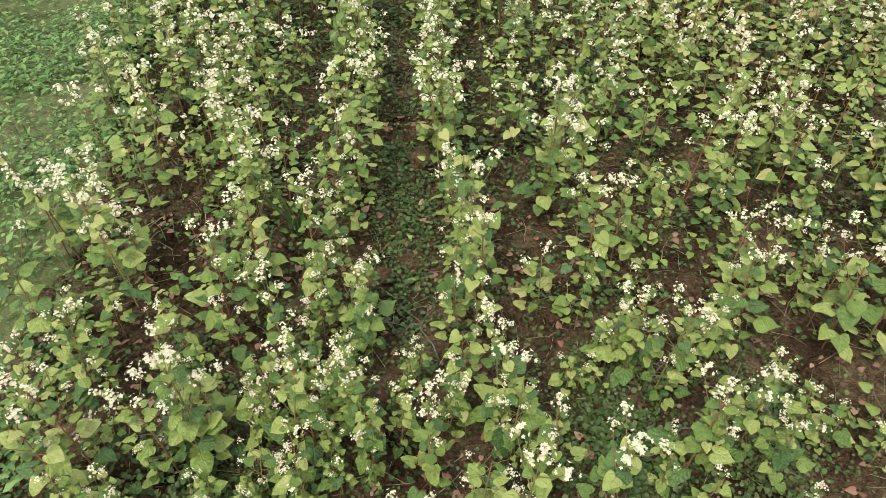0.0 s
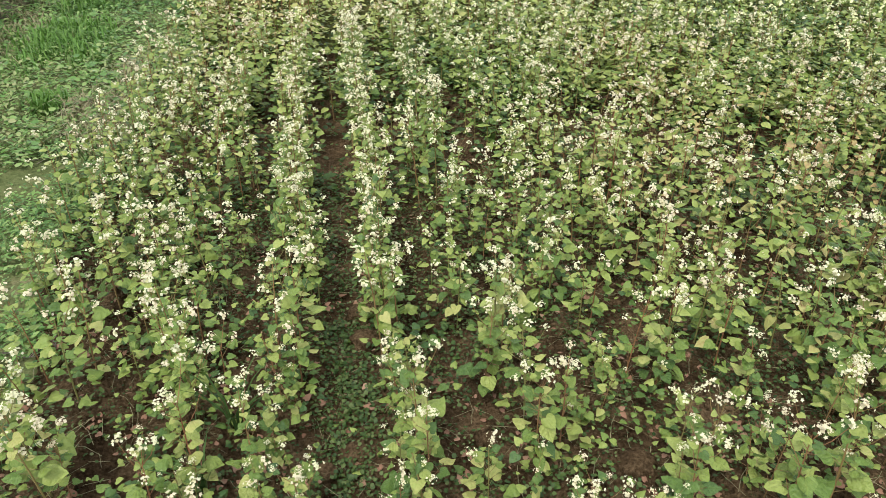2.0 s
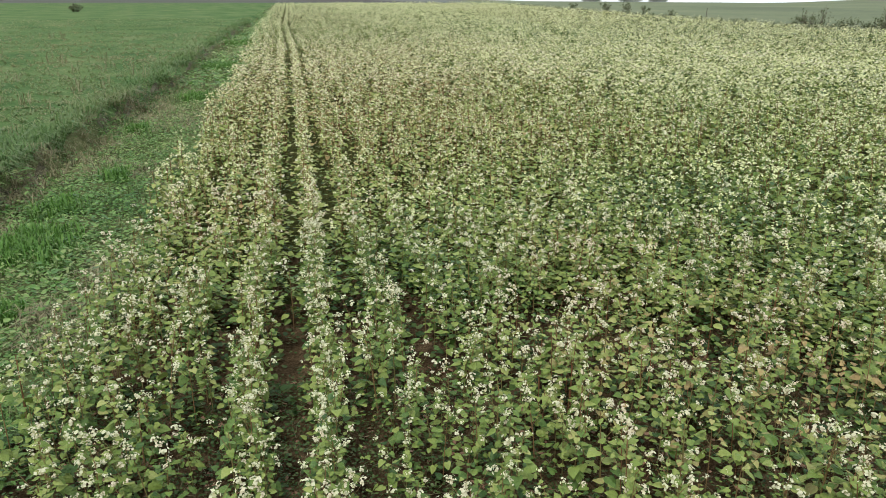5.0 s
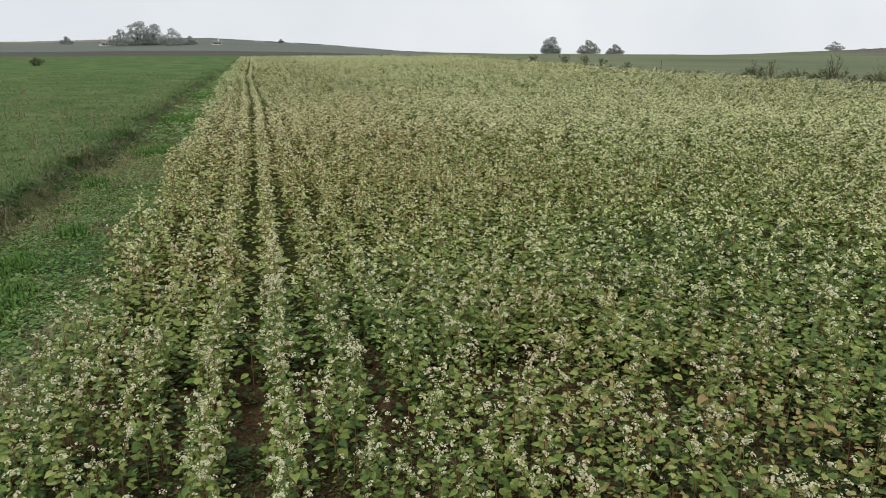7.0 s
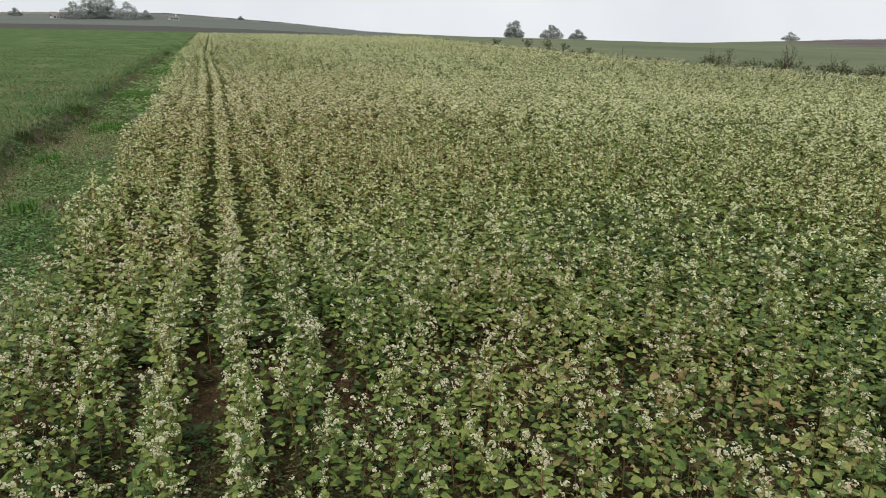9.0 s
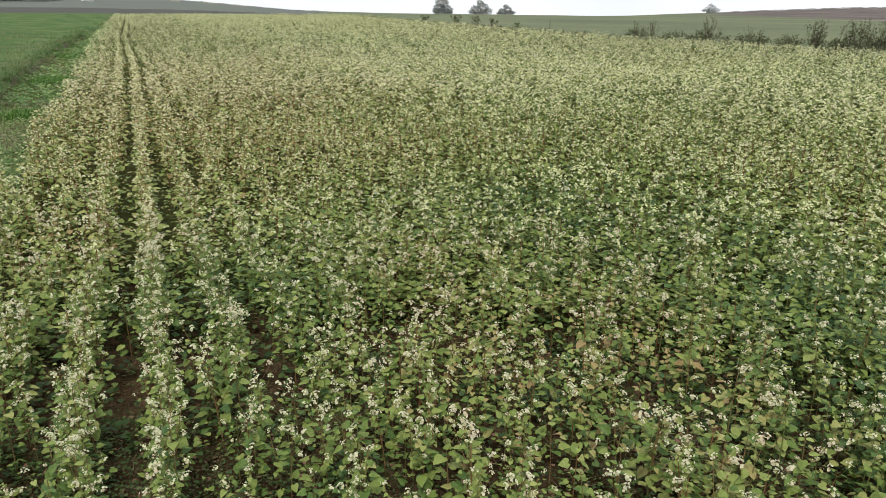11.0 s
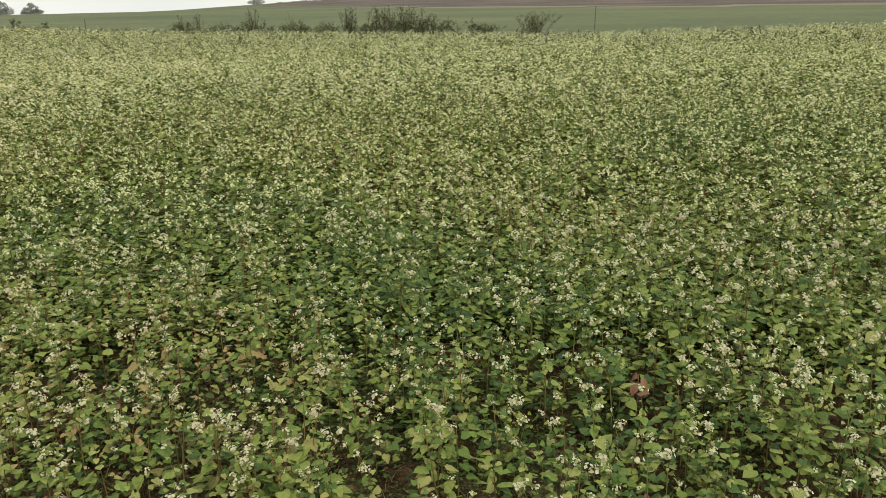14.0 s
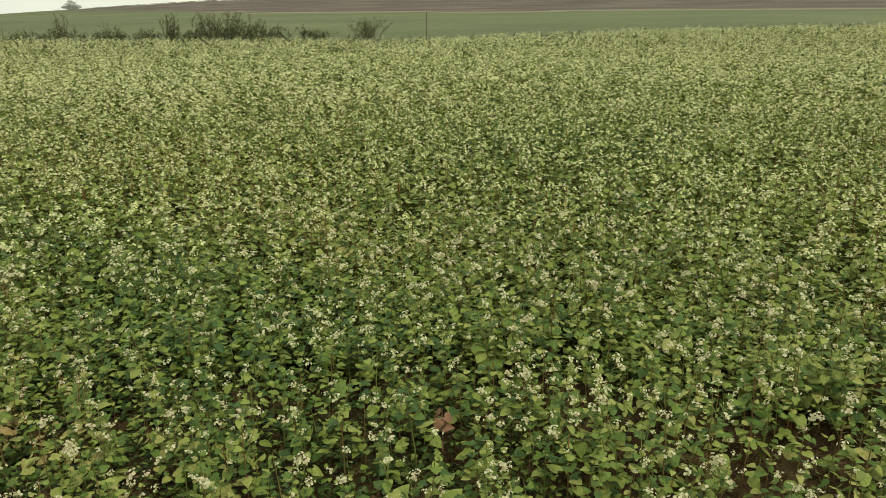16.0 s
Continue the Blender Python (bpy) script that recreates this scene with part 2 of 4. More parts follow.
def land(x, y):
    x, y = np.asarray(x, float), np.asarray(y, float)
    s, r, az = far_share(x, y)
    el = -0.965 + (np.interp(az, *RIDGE) + 0.965) * np.clip(s, 0, 1)
    far = 1.6 + r * np.tan(np.radians(el - 0.25 * np.clip(s - 1, 0, 4)))
    z = np.where(r > 95, far, 0.0)
    near = 1 - smooth(8, 30, r)
    bank = 1 - smooth(-0.12, 0.07, past_bank(x, y))
    z = z + bank * (0.20 + 0.05 * bumps(x, y, 1.1, 5) + 0.05 * bumps(x, y, 3.1, 6) * (1 - smooth(14, 30, r))) * (1 - smooth(70, 110, r))
    z = z + near * (0.018 * bumps(x, y, 9, 7) + 0.012 * bumps(x, y, 23, 8) + 0.008 * bumps(x, y, 47, 9))
    furrow = np.where((x > left_edge(y)) & (x < 3), 0.016 * np.cos((x - row_bend(y) - ROW0) / ROWGAP * 2 * math.pi), 0)
    for hx, hy, hr, depth in ((0.25, 1.88, 0.075, 0.09), (0.63, 2.84, 0.09, 0.08)):
        z = z - depth * np.exp(-((x - hx) ** 2 + (y - hy) ** 2) / (hr * hr))
    return z + near * furrow


def in_crop(x, y):
    return (x > left_edge(y)) & (x < np.interp(y, *RIGHT_EDGE)) & (y < FIELD_END) & (y > -25)


def axis_steps(lo, hi, step, out, grow=1.11):
    a = list(np.arange(lo, hi + step / 2, step))
    d = step
    while a[-1] < out:
        d *= grow
        a.append(a[-1] + d)
    d = step
    while a[0] > -out:
        d *= grow
        a.insert(0, a[0] - d)
    return np.array(a)


def mesh_from(name, verts, tris, mats, slots=None, tint=None, smooth_faces=False):
    me = bpy.data.meshes.new(name)
    verts, tris = np.asarray(verts, np.float32), np.asarray(tris, np.int32)
    n = tris.shape[1]
    me.vertices.add(len(verts))
    me.vertices.foreach_set("co", verts.ravel())
    me.loops.add(tris.size)
    me.loops.foreach_set("vertex_index", tris.ravel())
    me.polygons.add(len(tris))
    me.polygons.foreach_set("loop_start", np.arange(0, tris.size, n, dtype=np.int32))
    if slots is not None:
        me.polygons.foreach_set("material_index", np.asarray(slots, np.int32))
    if smooth_faces:
        me.polygons.foreach_set("use_smooth", np.ones(len(tris), bool))
    for m in mats:
        me.materials.append(m)
    if tint is not None:
        at = me.attributes.new("tint", "FLOAT_COLOR", "POINT")
        at.data.foreach_set("color", np.c_[tint, np.zeros(len(verts)), np.ones(len(verts))].astype(np.float32).ravel())
    me.update(calc_edges=True)
    return me


gx, gy = axis_steps(-2.8, 4.2, 0.05, 3200, 1.12), axis_steps(0.3, 5.0, 0.05, 3200, 1.075)
GX, GY = np.meshgrid(gx, gy)
nx, ny = len(gx), len(gy)
idx = np.arange(nx * ny).reshape(ny, nx)
quads = np.stack([idx[:-1, :-1], idx[:-1, 1:], idx[1:, 1:], idx[1:, :-1]], -1).reshape(-1, 4)
cx, cy = (GX[:-1, :-1] + GX[1:, 1:]).ravel() / 2, (GY[:-1, :-1] + GY[1:, 1:]).ravel() / 2
share, rad, azi = far_share(cx, cy)
zone = np.full(len(cx), 1)
zone[in_crop(cx, cy)] = 0
zone[in_crop(cx, cy) & (np.hypot(cx, cy) > 3.6 + 1.4 * np.random.RandomState(2).random_sample(len(cx)))] = 8
zone[(cx < left_edge(cy)) & (cx > bank_x(cy) - 0.04) & (cy < 85)] = 2
zone[(np.abs(past_bank(cx, cy)) < 0.036) & (bumps(cx, cy, 1.7, 78) > -0.12) & (cy > 0) & (cy < 40)] = 9
zone[(cx > np.interp(cy, *RIGHT_EDGE)) | ((azi > 13) & (cy > FIELD_END))] = 3
far = share > 0
brown_from = (np.interp(azi, [40, 43, 55, 70], [-0.40, -0.50, -0.80, -0.95]) + 0.965) / (np.interp(azi, *RIDGE) + 0.965)
zone[far & (azi > 41) & (share > brown_from)] = 4
zone[far & (azi > 46) & (share > brown_from) & (share < brown_from + 0.05)] = 7
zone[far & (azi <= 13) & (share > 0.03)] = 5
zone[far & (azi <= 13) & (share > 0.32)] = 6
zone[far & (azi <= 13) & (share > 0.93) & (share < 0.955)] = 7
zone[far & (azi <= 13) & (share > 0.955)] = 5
ground = new("ground", mesh_from("ground", np.c_[GX.ravel(), GY.ravel(), land(GX, GY).ravel()], quads, [M_SOIL, M_TURF, M_STRIP, M_WHEAT, M_BROWN, M_DARK, M_HAZED_PASTURE, M_TAN, M_WEEDSOIL, M_BANKSOIL], zone, None, True))
tagged(ground, "brown tilled soil, green meadow and distant farmland fields", "ground", kind="structure")

# ---- plant forms ----
LEAF_EDGE = [(0.10, -0.13), (0.28, -0.19), (0.45, -0.11), (0.53, 0.09), (0.49, 0.32), (0.36, 0.57), (0.17, 0.82)]


def leaf_fine(fold, droop, skew, wave):
    """A heart-shaped blade: its midrib, then the rim of either side."""
    v = [(0, 0, 0), (0, 0.3, 0), (0, 0.62, 0), (0, 1, 0)]
    for side in (1, -1):
        v += [(side * x * (1 + side * skew), y, 0) for x, y in LEAF_EDGE]
    v = [(x, y, fold * abs(x) - droop * y * y - 0.25 * max(0, abs(x) - 0.4) + wave * math.sin(8 * y + 5 * x)) for x, y, _ in v]
    f = []
    for o, flip in ((4, 0), (11, 1)):
        t = [(0, o, o + 1), (0, o + 1, o + 2), (0, o + 2, o + 3), (0, o + 3, 1), (1, o + 3, o + 4), (1, o + 4, 2), (2, o + 4, o + 5), (2, o + 5, o + 6), (2, o + 6, 3)]
        f += [tuple(reversed(q)) if flip else q for q in t]
    return np.array(v), np.array(f)


def leaf_mid(fold=0.15, droop=0.2):
    """A heart-shaped leaf, arched along its midrib (fold above zero: sides hang) and drooping to its tip."""
    rim = [(0.24, -0.17), (0.48, -0.03), (0.50, 0.28), (0.28, 0.66)]
    v = [(0, 0.32, 0.03), (0, 0, 0)] + [(x, y, -fold * x * 1.1 - droop * y * y) for x, y in rim] + [(0, 1, -droop)] + [(-x * 0.95, y, -fold * x * 0.8 - droop * y * y) for x, y in reversed(rim)]
    return np.array(v), np.array([(0, a, a + 1 if a < 10 else 1) for a in range(1, 11)])


def leaf_kite(droop=0.1):
    """A leaf of the middle distance: a folded heart of four faces."""
    return np.array([(0, -0.04, 0.02), (0.46, 0.02, -0.04), (0.40, 0.50, -0.05 - droop * 0.3), (0, 1, -droop), (-0.40, 0.50, -0.05 - droop * 0.3), (-0.46, 0.02, -0.04)]), np.array([(0, 1, 2), (0, 2, 3), (0, 3, 4), (0, 4, 5)])


def leaf_far():
    return np.array([(0, -0.1, 0), (0.50, 0.25, 0.06), (0, 0.95, -0.08), (-0.50, 0.25, 0.06)]), np.array([(0, 1, 2), (0, 2, 3)])


def flower_head(rng, count, petals, size=0.0062, spread=0.014, core=0.8, loose=0.0):
    """A head of small open blossoms with buds between them. Slots: 0 petals, 1 buds."""
    vs, fs, ms = [], [], []
    lump = spread * loose * 1.6
    for k in range(count):
        a, h = k * 2.4 + rng.uniform(-0.4, 0.4), (k + 0.5) / count
        n = Vector((math.cos(a) * math.sqrt(h) * 1.1, math.sin(a) * math.sqrt(h) * 1.1, 1.15 - h)).normalized()
        c = Vector((n.x * spread, n.y * spread, n.z * spread * 1.1 + 0.004)) * (1 + rng.uniform(-loose, loose)) + Vector((lump * math.cos(k // 5 * 2.6), lump * math.sin(k // 5 * 2.6), 0))
        t = n.orthogonal().normalized()
        b = n.cross(t)
        base, r = len(vs), size * rng.uniform(0.8, 1.15)
        bud = rng.random_sample() < 0.16
        if bud:
            r *= 0.55
        vs.append(c - n * r * 0.35)
        m = petals * 2 if petals > 4 else petals
        for j in range(m):
            q = j * 2 * math.pi / m + rng.uniform(-0.1, 0.1)
            rr = r * (0.58 if petals > 4 and j % 2 else 1.0)
            vs.append(c + (t * math.cos(q) + b * math.sin(q)) * rr + n * r * (0.25 if petals > 4 and j % 2 == 0 else 0.1))
        for j in range(m):
            fs.append((base, base + 1 + j, base + 1 + (j + 1) % m))
            ms.append(1 if bud else 0)
    o, r = len(vs), spread * core
    vs += [Vector(q) * r + Vector((0, 0, 0.003)) for q in ((1, 0, 0), (0, 1, 0), (-1, 0, 0), (0, -1, 0), (0, 0, 1))]
    fs += [(o + k, o + (k + 1) % 4, o + 4) for k in range(4)]
    ms += [1] * 4
    return np.array(vs), np.array(fs), np.array(ms)


def head_far(rng, count, size, spread):
    """A head seen from afar: a little dome of pale flakes, one on top and the others leaning outward round it."""
    vs, fs = [], []
    for k in range(count):
        a = k * 2.4 + rng.uniform(-0.5, 0.5)
        out = Vector((math.cos(a), math.sin(a), 0)) * (0 if k == 0 else 1)
        n = (out * rng.uniform(0.5, 1.3) + Vector((rng.normal(0, 0.2), rng.normal(0, 0.2), 1))).normalized()
        c = out * spread + Vector((0, 0, spread * (1.0 if k == 0 else rng.uniform(-0.3, 0.6))))
        t = n.orthogonal().normalized()
        b = n.cross(t)
        w, d, o = size * rng.uniform(0.75, 1.15), size * rng.uniform(0.6, 1.0), len(vs)
        vs += [c - t * w, c - b * d, c + t * w, c + b * d]
        fs += [(o, o + 1, o + 2), (o, o + 2, o + 3)]
    return np.array(vs), np.array(fs), np.zeros(len(fs), int)


def tube(points, radii, sides):
    """A tapered stalk through the points."""
    vs, fs = [], []
    for (x, y, z), r in zip(points, radii):
        for k in range(sides):
            a = 2 * math.pi * k / sides
            vs.append((x + r * math.cos(a), y + r * math.sin(a), z))
    for i in range(len(points) - 1):
        for k in range(sides):
            a, b = i * sides + k, i * sides + (k + 1) % sides
            fs += [(a, b, b + sides), (a, b + sides, a + sides)]
    return np.array(vs), np.array(fs)


def plan_plant(rng, leafy=1.0, flowery=1.0, more=0):
    """One plant as numbers: stalks, and the places of its leaves and blossom heads."""
    H = rng.uniform(0.27, 0.36)
    lean, lean_a = rng.uniform(0.0, 0.16), rng.uniform(0, 6.283)

    def axis(h):
        k = lean * (h / H) ** 1.6 * H
        return Vector((k * math.cos(lean_a), k * math.sin(lean_a), h))

    stalks = [([axis(H * s) for s in (0, 0.3, 0.6, 1.0)], (0.0028, 0.0025, 0.0020, 0.0012))]
    leaves, heads = [], []
    turn = rng.uniform(0, 6.283)
    nodes_n = rng.randint(9, 13) + more
    for k in range(nodes_n):
        s = 0.14 + 0.82 * (k + rng.uniform(-0.3, 0.3)) / (nodes_n - 1)
        turn += math.pi + rng.uniform(-0.9, 0.9)
        base = axis(H * min(s, 1.0))
        out = Vector((math.cos(turn), math.sin(turn), 0))
        pet = (0.045 * max(0, 1 - s) + 0.010) * rng.uniform(0.6, 1.4)
        tip = base + out * pet + Vector((0, 0, pet * rng.uniform(0.1, 0.7)))
        size = (0.028 + 0.022 * math.sin(math.pi * min(1, s * 1.15))) * rng.uniform(0.5, 1.35) * leafy
        stalks.append(([base, tip], (0.0012, 0.0009)))
        leaves.append((tip, turn, rng.normal(-0.14, 0.34), rng.normal(0, 0.34), size))
        if s > 0.45 and rng.random_sample() < 0.62 * flowery:
            L = rng.uniform(0.05, 0.13) * (1.25 - 0.5 * s)
            a2 = turn + rng.uniform(-0.6, 0.6)
            end = base + Vector((math.cos(a2) * L * 0.6, math.sin(a2) * L * 0.6, L))
            stalks.append(([base, base.lerp(end, 0.5) + Vector((math.cos(a2), math.sin(a2), 0)) * L * 0.08, end], (0.0014, 0.0012, 0.0008)))
            heads.append((end, rng.uniform(0, 6.28), rng.uniform(-0.5, 0.5), rng.uniform(0.65, 1.25)))
            a3 = a2 + rng.uniform(1.2, 2.4)
            leaves.append((base.lerp(end, 0.7), a3, rng.normal(-0.05, 0.22), rng.normal(0, 0.26), size * rng.uniform(0.4, 0.75)))
    top = axis(H)
    for k in range(rng.randint(1, 3) if rng.random_sample() < flowery else 0):
        a = rng.uniform(0, 6.28)
        e = top + Vector((math.cos(a) * 0.018, math.sin(a) * 0.018, rng.uniform(0.0, 0.035)))
        heads.append((e, a, rng.uniform(-0.5, 0.5), rng.uniform(0.8, 1.35)))
        stalks.append(([axis(H * 0.93), e], (0.0012, 0.0008)))
    return stalks, leaves, heads


def leaf_matrix(place, turn, pitch, roll, size):
    return Matrix.Translation(place) @ Matrix.Rotation(turn - math.pi / 2, 4, "Z") @ Matrix.Rotation(pitch, 4, "X") @ Matrix.Rotation(roll, 4, "Y") @ Matrix.Scale(size, 4)


def moved(v, m):
    m = np.array(m)
    return v @ m[:3, :3].T + m[:3, 3]


def joined(parts):
    """Parts of (verts, faces, slot or slots, tint of the leaf) as one set of arrays."""
    vs, fs, ms, ts, o = [], [], [], [], 0
    for v, f, m, t in parts:
        vs.append(v)
        fs.append(f + o)
        ms.append(np.full(len(f), m) if np.isscalar(m) else m)
        ts.append(np.full(len(v), t))
        o += len(v)
    return np.concatenate(vs), np.concatenate(fs), np.concatenate(ms), np.concatenate(ts)


def crop_template(rng, level, leafy=1.0, flowery=1.0, more=0):
    stalks, leaves, heads = plan_plant(rng, leafy, flowery, more)
    parts = []
    lf, keep, grow = leaf_far(), 1.0, 1.0
    if level == 1:
        parts.append((*tube(stalks[0][0], stalks[0][1], 4), 1, rng.random_sample()))
        for pts, rr in [q for q in stalks[1:] if len(q[0]) > 2]:
            parts.append((*tube([pts[0], pts[-1]], [rr[0], rr[-1]], 3), 1, rng.random_sample()))
    elif level == 2:
        parts.append((*tube([stalks[0][0][0], stalks[0][0][3]], [0.0032, 0.0020], 3), 1, rng.random_sample()))
        keep, grow = 0.95, 1.08
    elif level == 3:
        keep, grow = 0.6, 1.5
    else:
        keep, grow = 0.16, 2.2
    for place, turn, pitch, roll, size in leaves:
        if rng.random_sample() < keep and place.z > (0, 0.03, 0.08, 0.14, 0.14)[level]:
            if level == 1:
                lf = leaf_mid(rng.choice([-0.25, 0.0, 0.2, 0.45]) + rng.uniform(-0.12, 0.12), rng.uniform(-0.05, 0.28))
            elif level == 2:
                lf = leaf_kite(rng.uniform(-0.1, 0.3))
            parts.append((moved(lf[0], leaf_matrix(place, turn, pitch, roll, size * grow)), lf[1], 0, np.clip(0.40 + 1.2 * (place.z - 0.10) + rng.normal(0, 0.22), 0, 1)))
    for i, (place, turn, tilt, size) in enumerate(heads):
        if level == 1:
            v, f, m = flower_head(rng, 8, 4, 0.0052, 0.0122, 0.6, 0.3)
        else:
            v, f, m = head_far(rng, *{2: (4, 0.0088, 0.0100), 3: (2, 0.019, 0.012), 4: (1, 0.046, 0.002)}[level])
        if level == 4 and i > 4:
            continue
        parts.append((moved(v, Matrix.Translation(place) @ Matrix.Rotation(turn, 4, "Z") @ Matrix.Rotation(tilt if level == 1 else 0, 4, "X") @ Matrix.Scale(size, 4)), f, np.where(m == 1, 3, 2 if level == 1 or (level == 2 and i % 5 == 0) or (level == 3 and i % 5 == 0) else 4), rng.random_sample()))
    return joined(parts)


def spread_copies(templates, xs, ys, zs, turns, sizes, tints, rng, vary=1.0):
    """All the copies of the templates, joined."""
    pick = rng.randint(0, len(templates), len(xs))
    V, Fc, S, T, o = [], [], [], [], 0
    for k, (v, f, m, t) in enumerate(templates):
        i = np.nonzero(pick == k)[0]
        if not len(i):
            continue
        c, s = np.cos(turns[i])[:, None] * sizes[i][:, None], np.sin(turns[i])[:, None] * sizes[i][:, None]
        P = np.stack([v[None, :, 0] * c - v[None, :, 1] * s, v[None, :, 0] * s + v[None, :, 1] * c, v[None, :, 2] * sizes[i][:, None]], -1)
        P += np.stack([xs[i], ys[i], zs[i]], -1)[:, None, :]
        V.append(P.reshape(-1, 3))
        Fc.append((f[None] + (np.arange(len(i)) * len(v))[:, None, None] + o).reshape(-1, 3))
        S.append(np.tile(m, len(i)))
        g = np.clip(t[None] + rng.uniform(-0.16, 0.16, len(i))[:, None], 0.0, 0.999)
        g = 0.5 + (g - 0.5) * vary
        T.append(np.stack([np.repeat(tints[i], len(v)), g.ravel()], -1))
        o += len(i) * len(v)
    return np.concatenate(V), np.concatenate(Fc), np.concatenate(S), np.concatenate(T)


# ---- where the buckwheat stands ----
# thin or bare places of the crop: x, y, radius
BARE = [(-0.03, 1.32, .07), (0.26, 1.81, .07), (0.61, 1.57, .07), (0.76, 1.2, .07), (0.82, 0.94, .08), (0.3, 0.99, .06), (-0.8, 1.26, .07), (0.31, 0.76, .05), (0.56, 0.86, .06),
        (0.63, 2.84, .13), (0.80, 3.55, .10), (2.02, 2.06, .20), (3.0, 2.37, .11), (1.98, 3.12, .09), (2.34, 1.41, .08), (3.04, 1.27, .08), (3.46, 1.67, .09), (2.88, 0.80, .09), (3.1, 0.93, .06)]
# greener stands (shift below zero) and browner ones (above): x, y, radius, shift
STANDS = [(0.5, 2.3, .5, -.14), (0.57, 3.71, .6, -.16), (2.62, 4.6, .8, -.16), (3.1, 5.4, .7, -.14), (3.7, 3.7, .8, -.18), (3.4, 2.5, .6, -.15), (3.1, 1.6, .6, -.12), (2.9, 0.6, .8, -.06), (4.2, 5.4, .8, -.1), (7.6, 2.0, 1.4, -.12),
          (5, 9, 2.0, -.08), (1.5, 3.7, .5, .10), (1.3, 2.5, .6, .06), (2.1, 3.0, .6, .06), (-0.3, 4.8, .7, .12), (2.2, 2.3, .4, .12), (3.2, 3.2, .3, .06), (1.2, 8, 1.4, .13), (0.8, 5.6, 1.2, .06), (-0.4, 2.1, .6, -.06), (9, 11, 4.0, -.05), (18, 9, 7.0, -.10), (3, 28, 12.0, .06), (0.2, 12, 3.0, .10), (6, 5, 1.5, .06)]


# plants along the field's near end, one by one
PLANTS = [(-0.76, 0.94), (-0.67, 0.81), (-0.70, 0.96), (-0.70, 0.75), (-0.66, 0.68), (-0.57, 0.71), (-0.59, 0.62), (-0.50, 0.80), (-0.56, 1.06), (-0.53, 0.99), (-0.44, 0.83), (-0.40, 0.85), (-0.32, 0.69), (-0.31, 0.65), (-0.41, 0.64), (-0.25, 0.82), (-0.21, 0.82), (-0.24, 0.70), (-0.21, 0.66), (-0.30, 0.92), (-0.24, 0.94), (-0.17, 0.89), (-0.13, 0.96), (-0.14, 1.16), (-0.19, 1.12), (-0.09, 0.77), (-0.15, 0.71), (-0.03, 0.83), (0.03, 0.58), (0.11, 0.61), (0.18, 0.58), (0.01, 0.96), (0.11, 0.94), (0.11, 0.83), (0.19, 0.83), (0.20, 0.78), (0.35, 0.94), (0.29, 0.74), (0.35, 0.61), (0.55, 0.71), (0.62, 0.73), (0.54, 0.61), (0.68, 0.55), (0.83, 0.79), (0.88, 0.76), (0.71, 0.71), (0.65, 0.97), (0.55, 0.92), (0.49, 0.99)]


def own_ground(x, y):
    """The field's near end, where the plants stand singly."""
    return (y < 0.97 + 0.05 * np.sin(9 * x)) & (y > 0.2) & (x > -0.95) & (x < 1.12)


def crop_places(rng):
    xs, ys = [], []
    for k in range(-5, 170):
        rx = ROW0 + ROWGAP * k
        y = np.cumsum(rng.uniform(0.024, 0.078, 2300)) - 26
        sway = 0.022 * (1 + 0.5 * smooth(4, 13, y)) + 0.022 * (k == -1) + 0.070 * (k < -1) + 0.045 * (k > 0) + 0.05 * smooth(0.6, 1.5, rx)
        xs.append(rx + row_bend(y) + rng.normal(0, 1, len(y)) * sway)
        ys.append(y)
    x, y = np.concatenate(xs), np.concatenate(ys)
    ok = in_crop(x, y) & ~own_ground(x, y) & (np.hypot(x - 0.3, y + 0.1) > 0.72) & ((y > 0.2) | (x > 1.3) | (np.hypot(x, y) > 3))
    for bx, by, br in BARE:
        ok &= (np.hypot(x - bx, y - by) > br) | (rng.random_sample(len(x)) < 0.07)
    ok &= (rng.random_sample(len(x)) < 0.95 + 0.05 * smooth(1.6, 3.2, np.hypot(x, y))) | (np.abs(x - ROW0) < 0.06)
    ok &= (bumps(x, y, 3.0, 21) > -0.45) | (rng.random_sample(len(x)) < 0.55)
    return x[ok], y[ok]


def stand_tint(x, y):
    t = 0.10 * bumps(x, y, 0.9, 31) + 0.08 * bumps(x, y, 0.25, 33) - 0.03 * smooth(1.6, 3.2, x) - 0.05 * smooth(4, 7, x)
    for sx, sy, sr, d in STANDS:
        t = t + 1.15 * d * np.exp(-((x - sx) ** 2 + (y - sy) ** 2) / (sr * sr))
    t = t + 0.07 * smooth(5, 9, y) * (1 - smooth(4, 10, x))
    t = t + 0.05 * smooth(3.0, 6.0, np.hypot(x, y))
    return np.clip(t, -0.24, 0.17)


rng = np.random.RandomState(11)
PX, PY = crop_places(rng)
single = np.array(PLANTS)
beside = np.repeat(single, 2, axis=0)
beside = beside + rng.normal(0, 0.05, beside.shape)
PX, PY = np.concatenate([PX, single[:, 0], beside[:, 0]]), np.concatenate([PY, single[:, 1], beside[:, 1]])
PR = np.hypot(PX - 0.3, PY)
PA = np.degrees(np.arctan2(PX, PY))
seen = (PA > -50) & (PA < 112)
order = np.argsort(np.where(seen & (PA > -46), PR, 1e9))
near_ids = order[:300]
rest = np.setdiff1d(np.arange(len(PX)), near_ids)
PS = rng.uniform(0.86, 1.14, len(PX)) * (0.92 + 0.16 * smooth(2.2, 4.2, PX)) * (1 + 0.07 * bumps(PX, PY, 1.3, 41))
PS[-len(beside):] *= rng.uniform(0.45, 0.9, len(beside))
PT = rng.uniform(0, 6.283, len(PX))
PTINT = stand_tint(PX, PY)
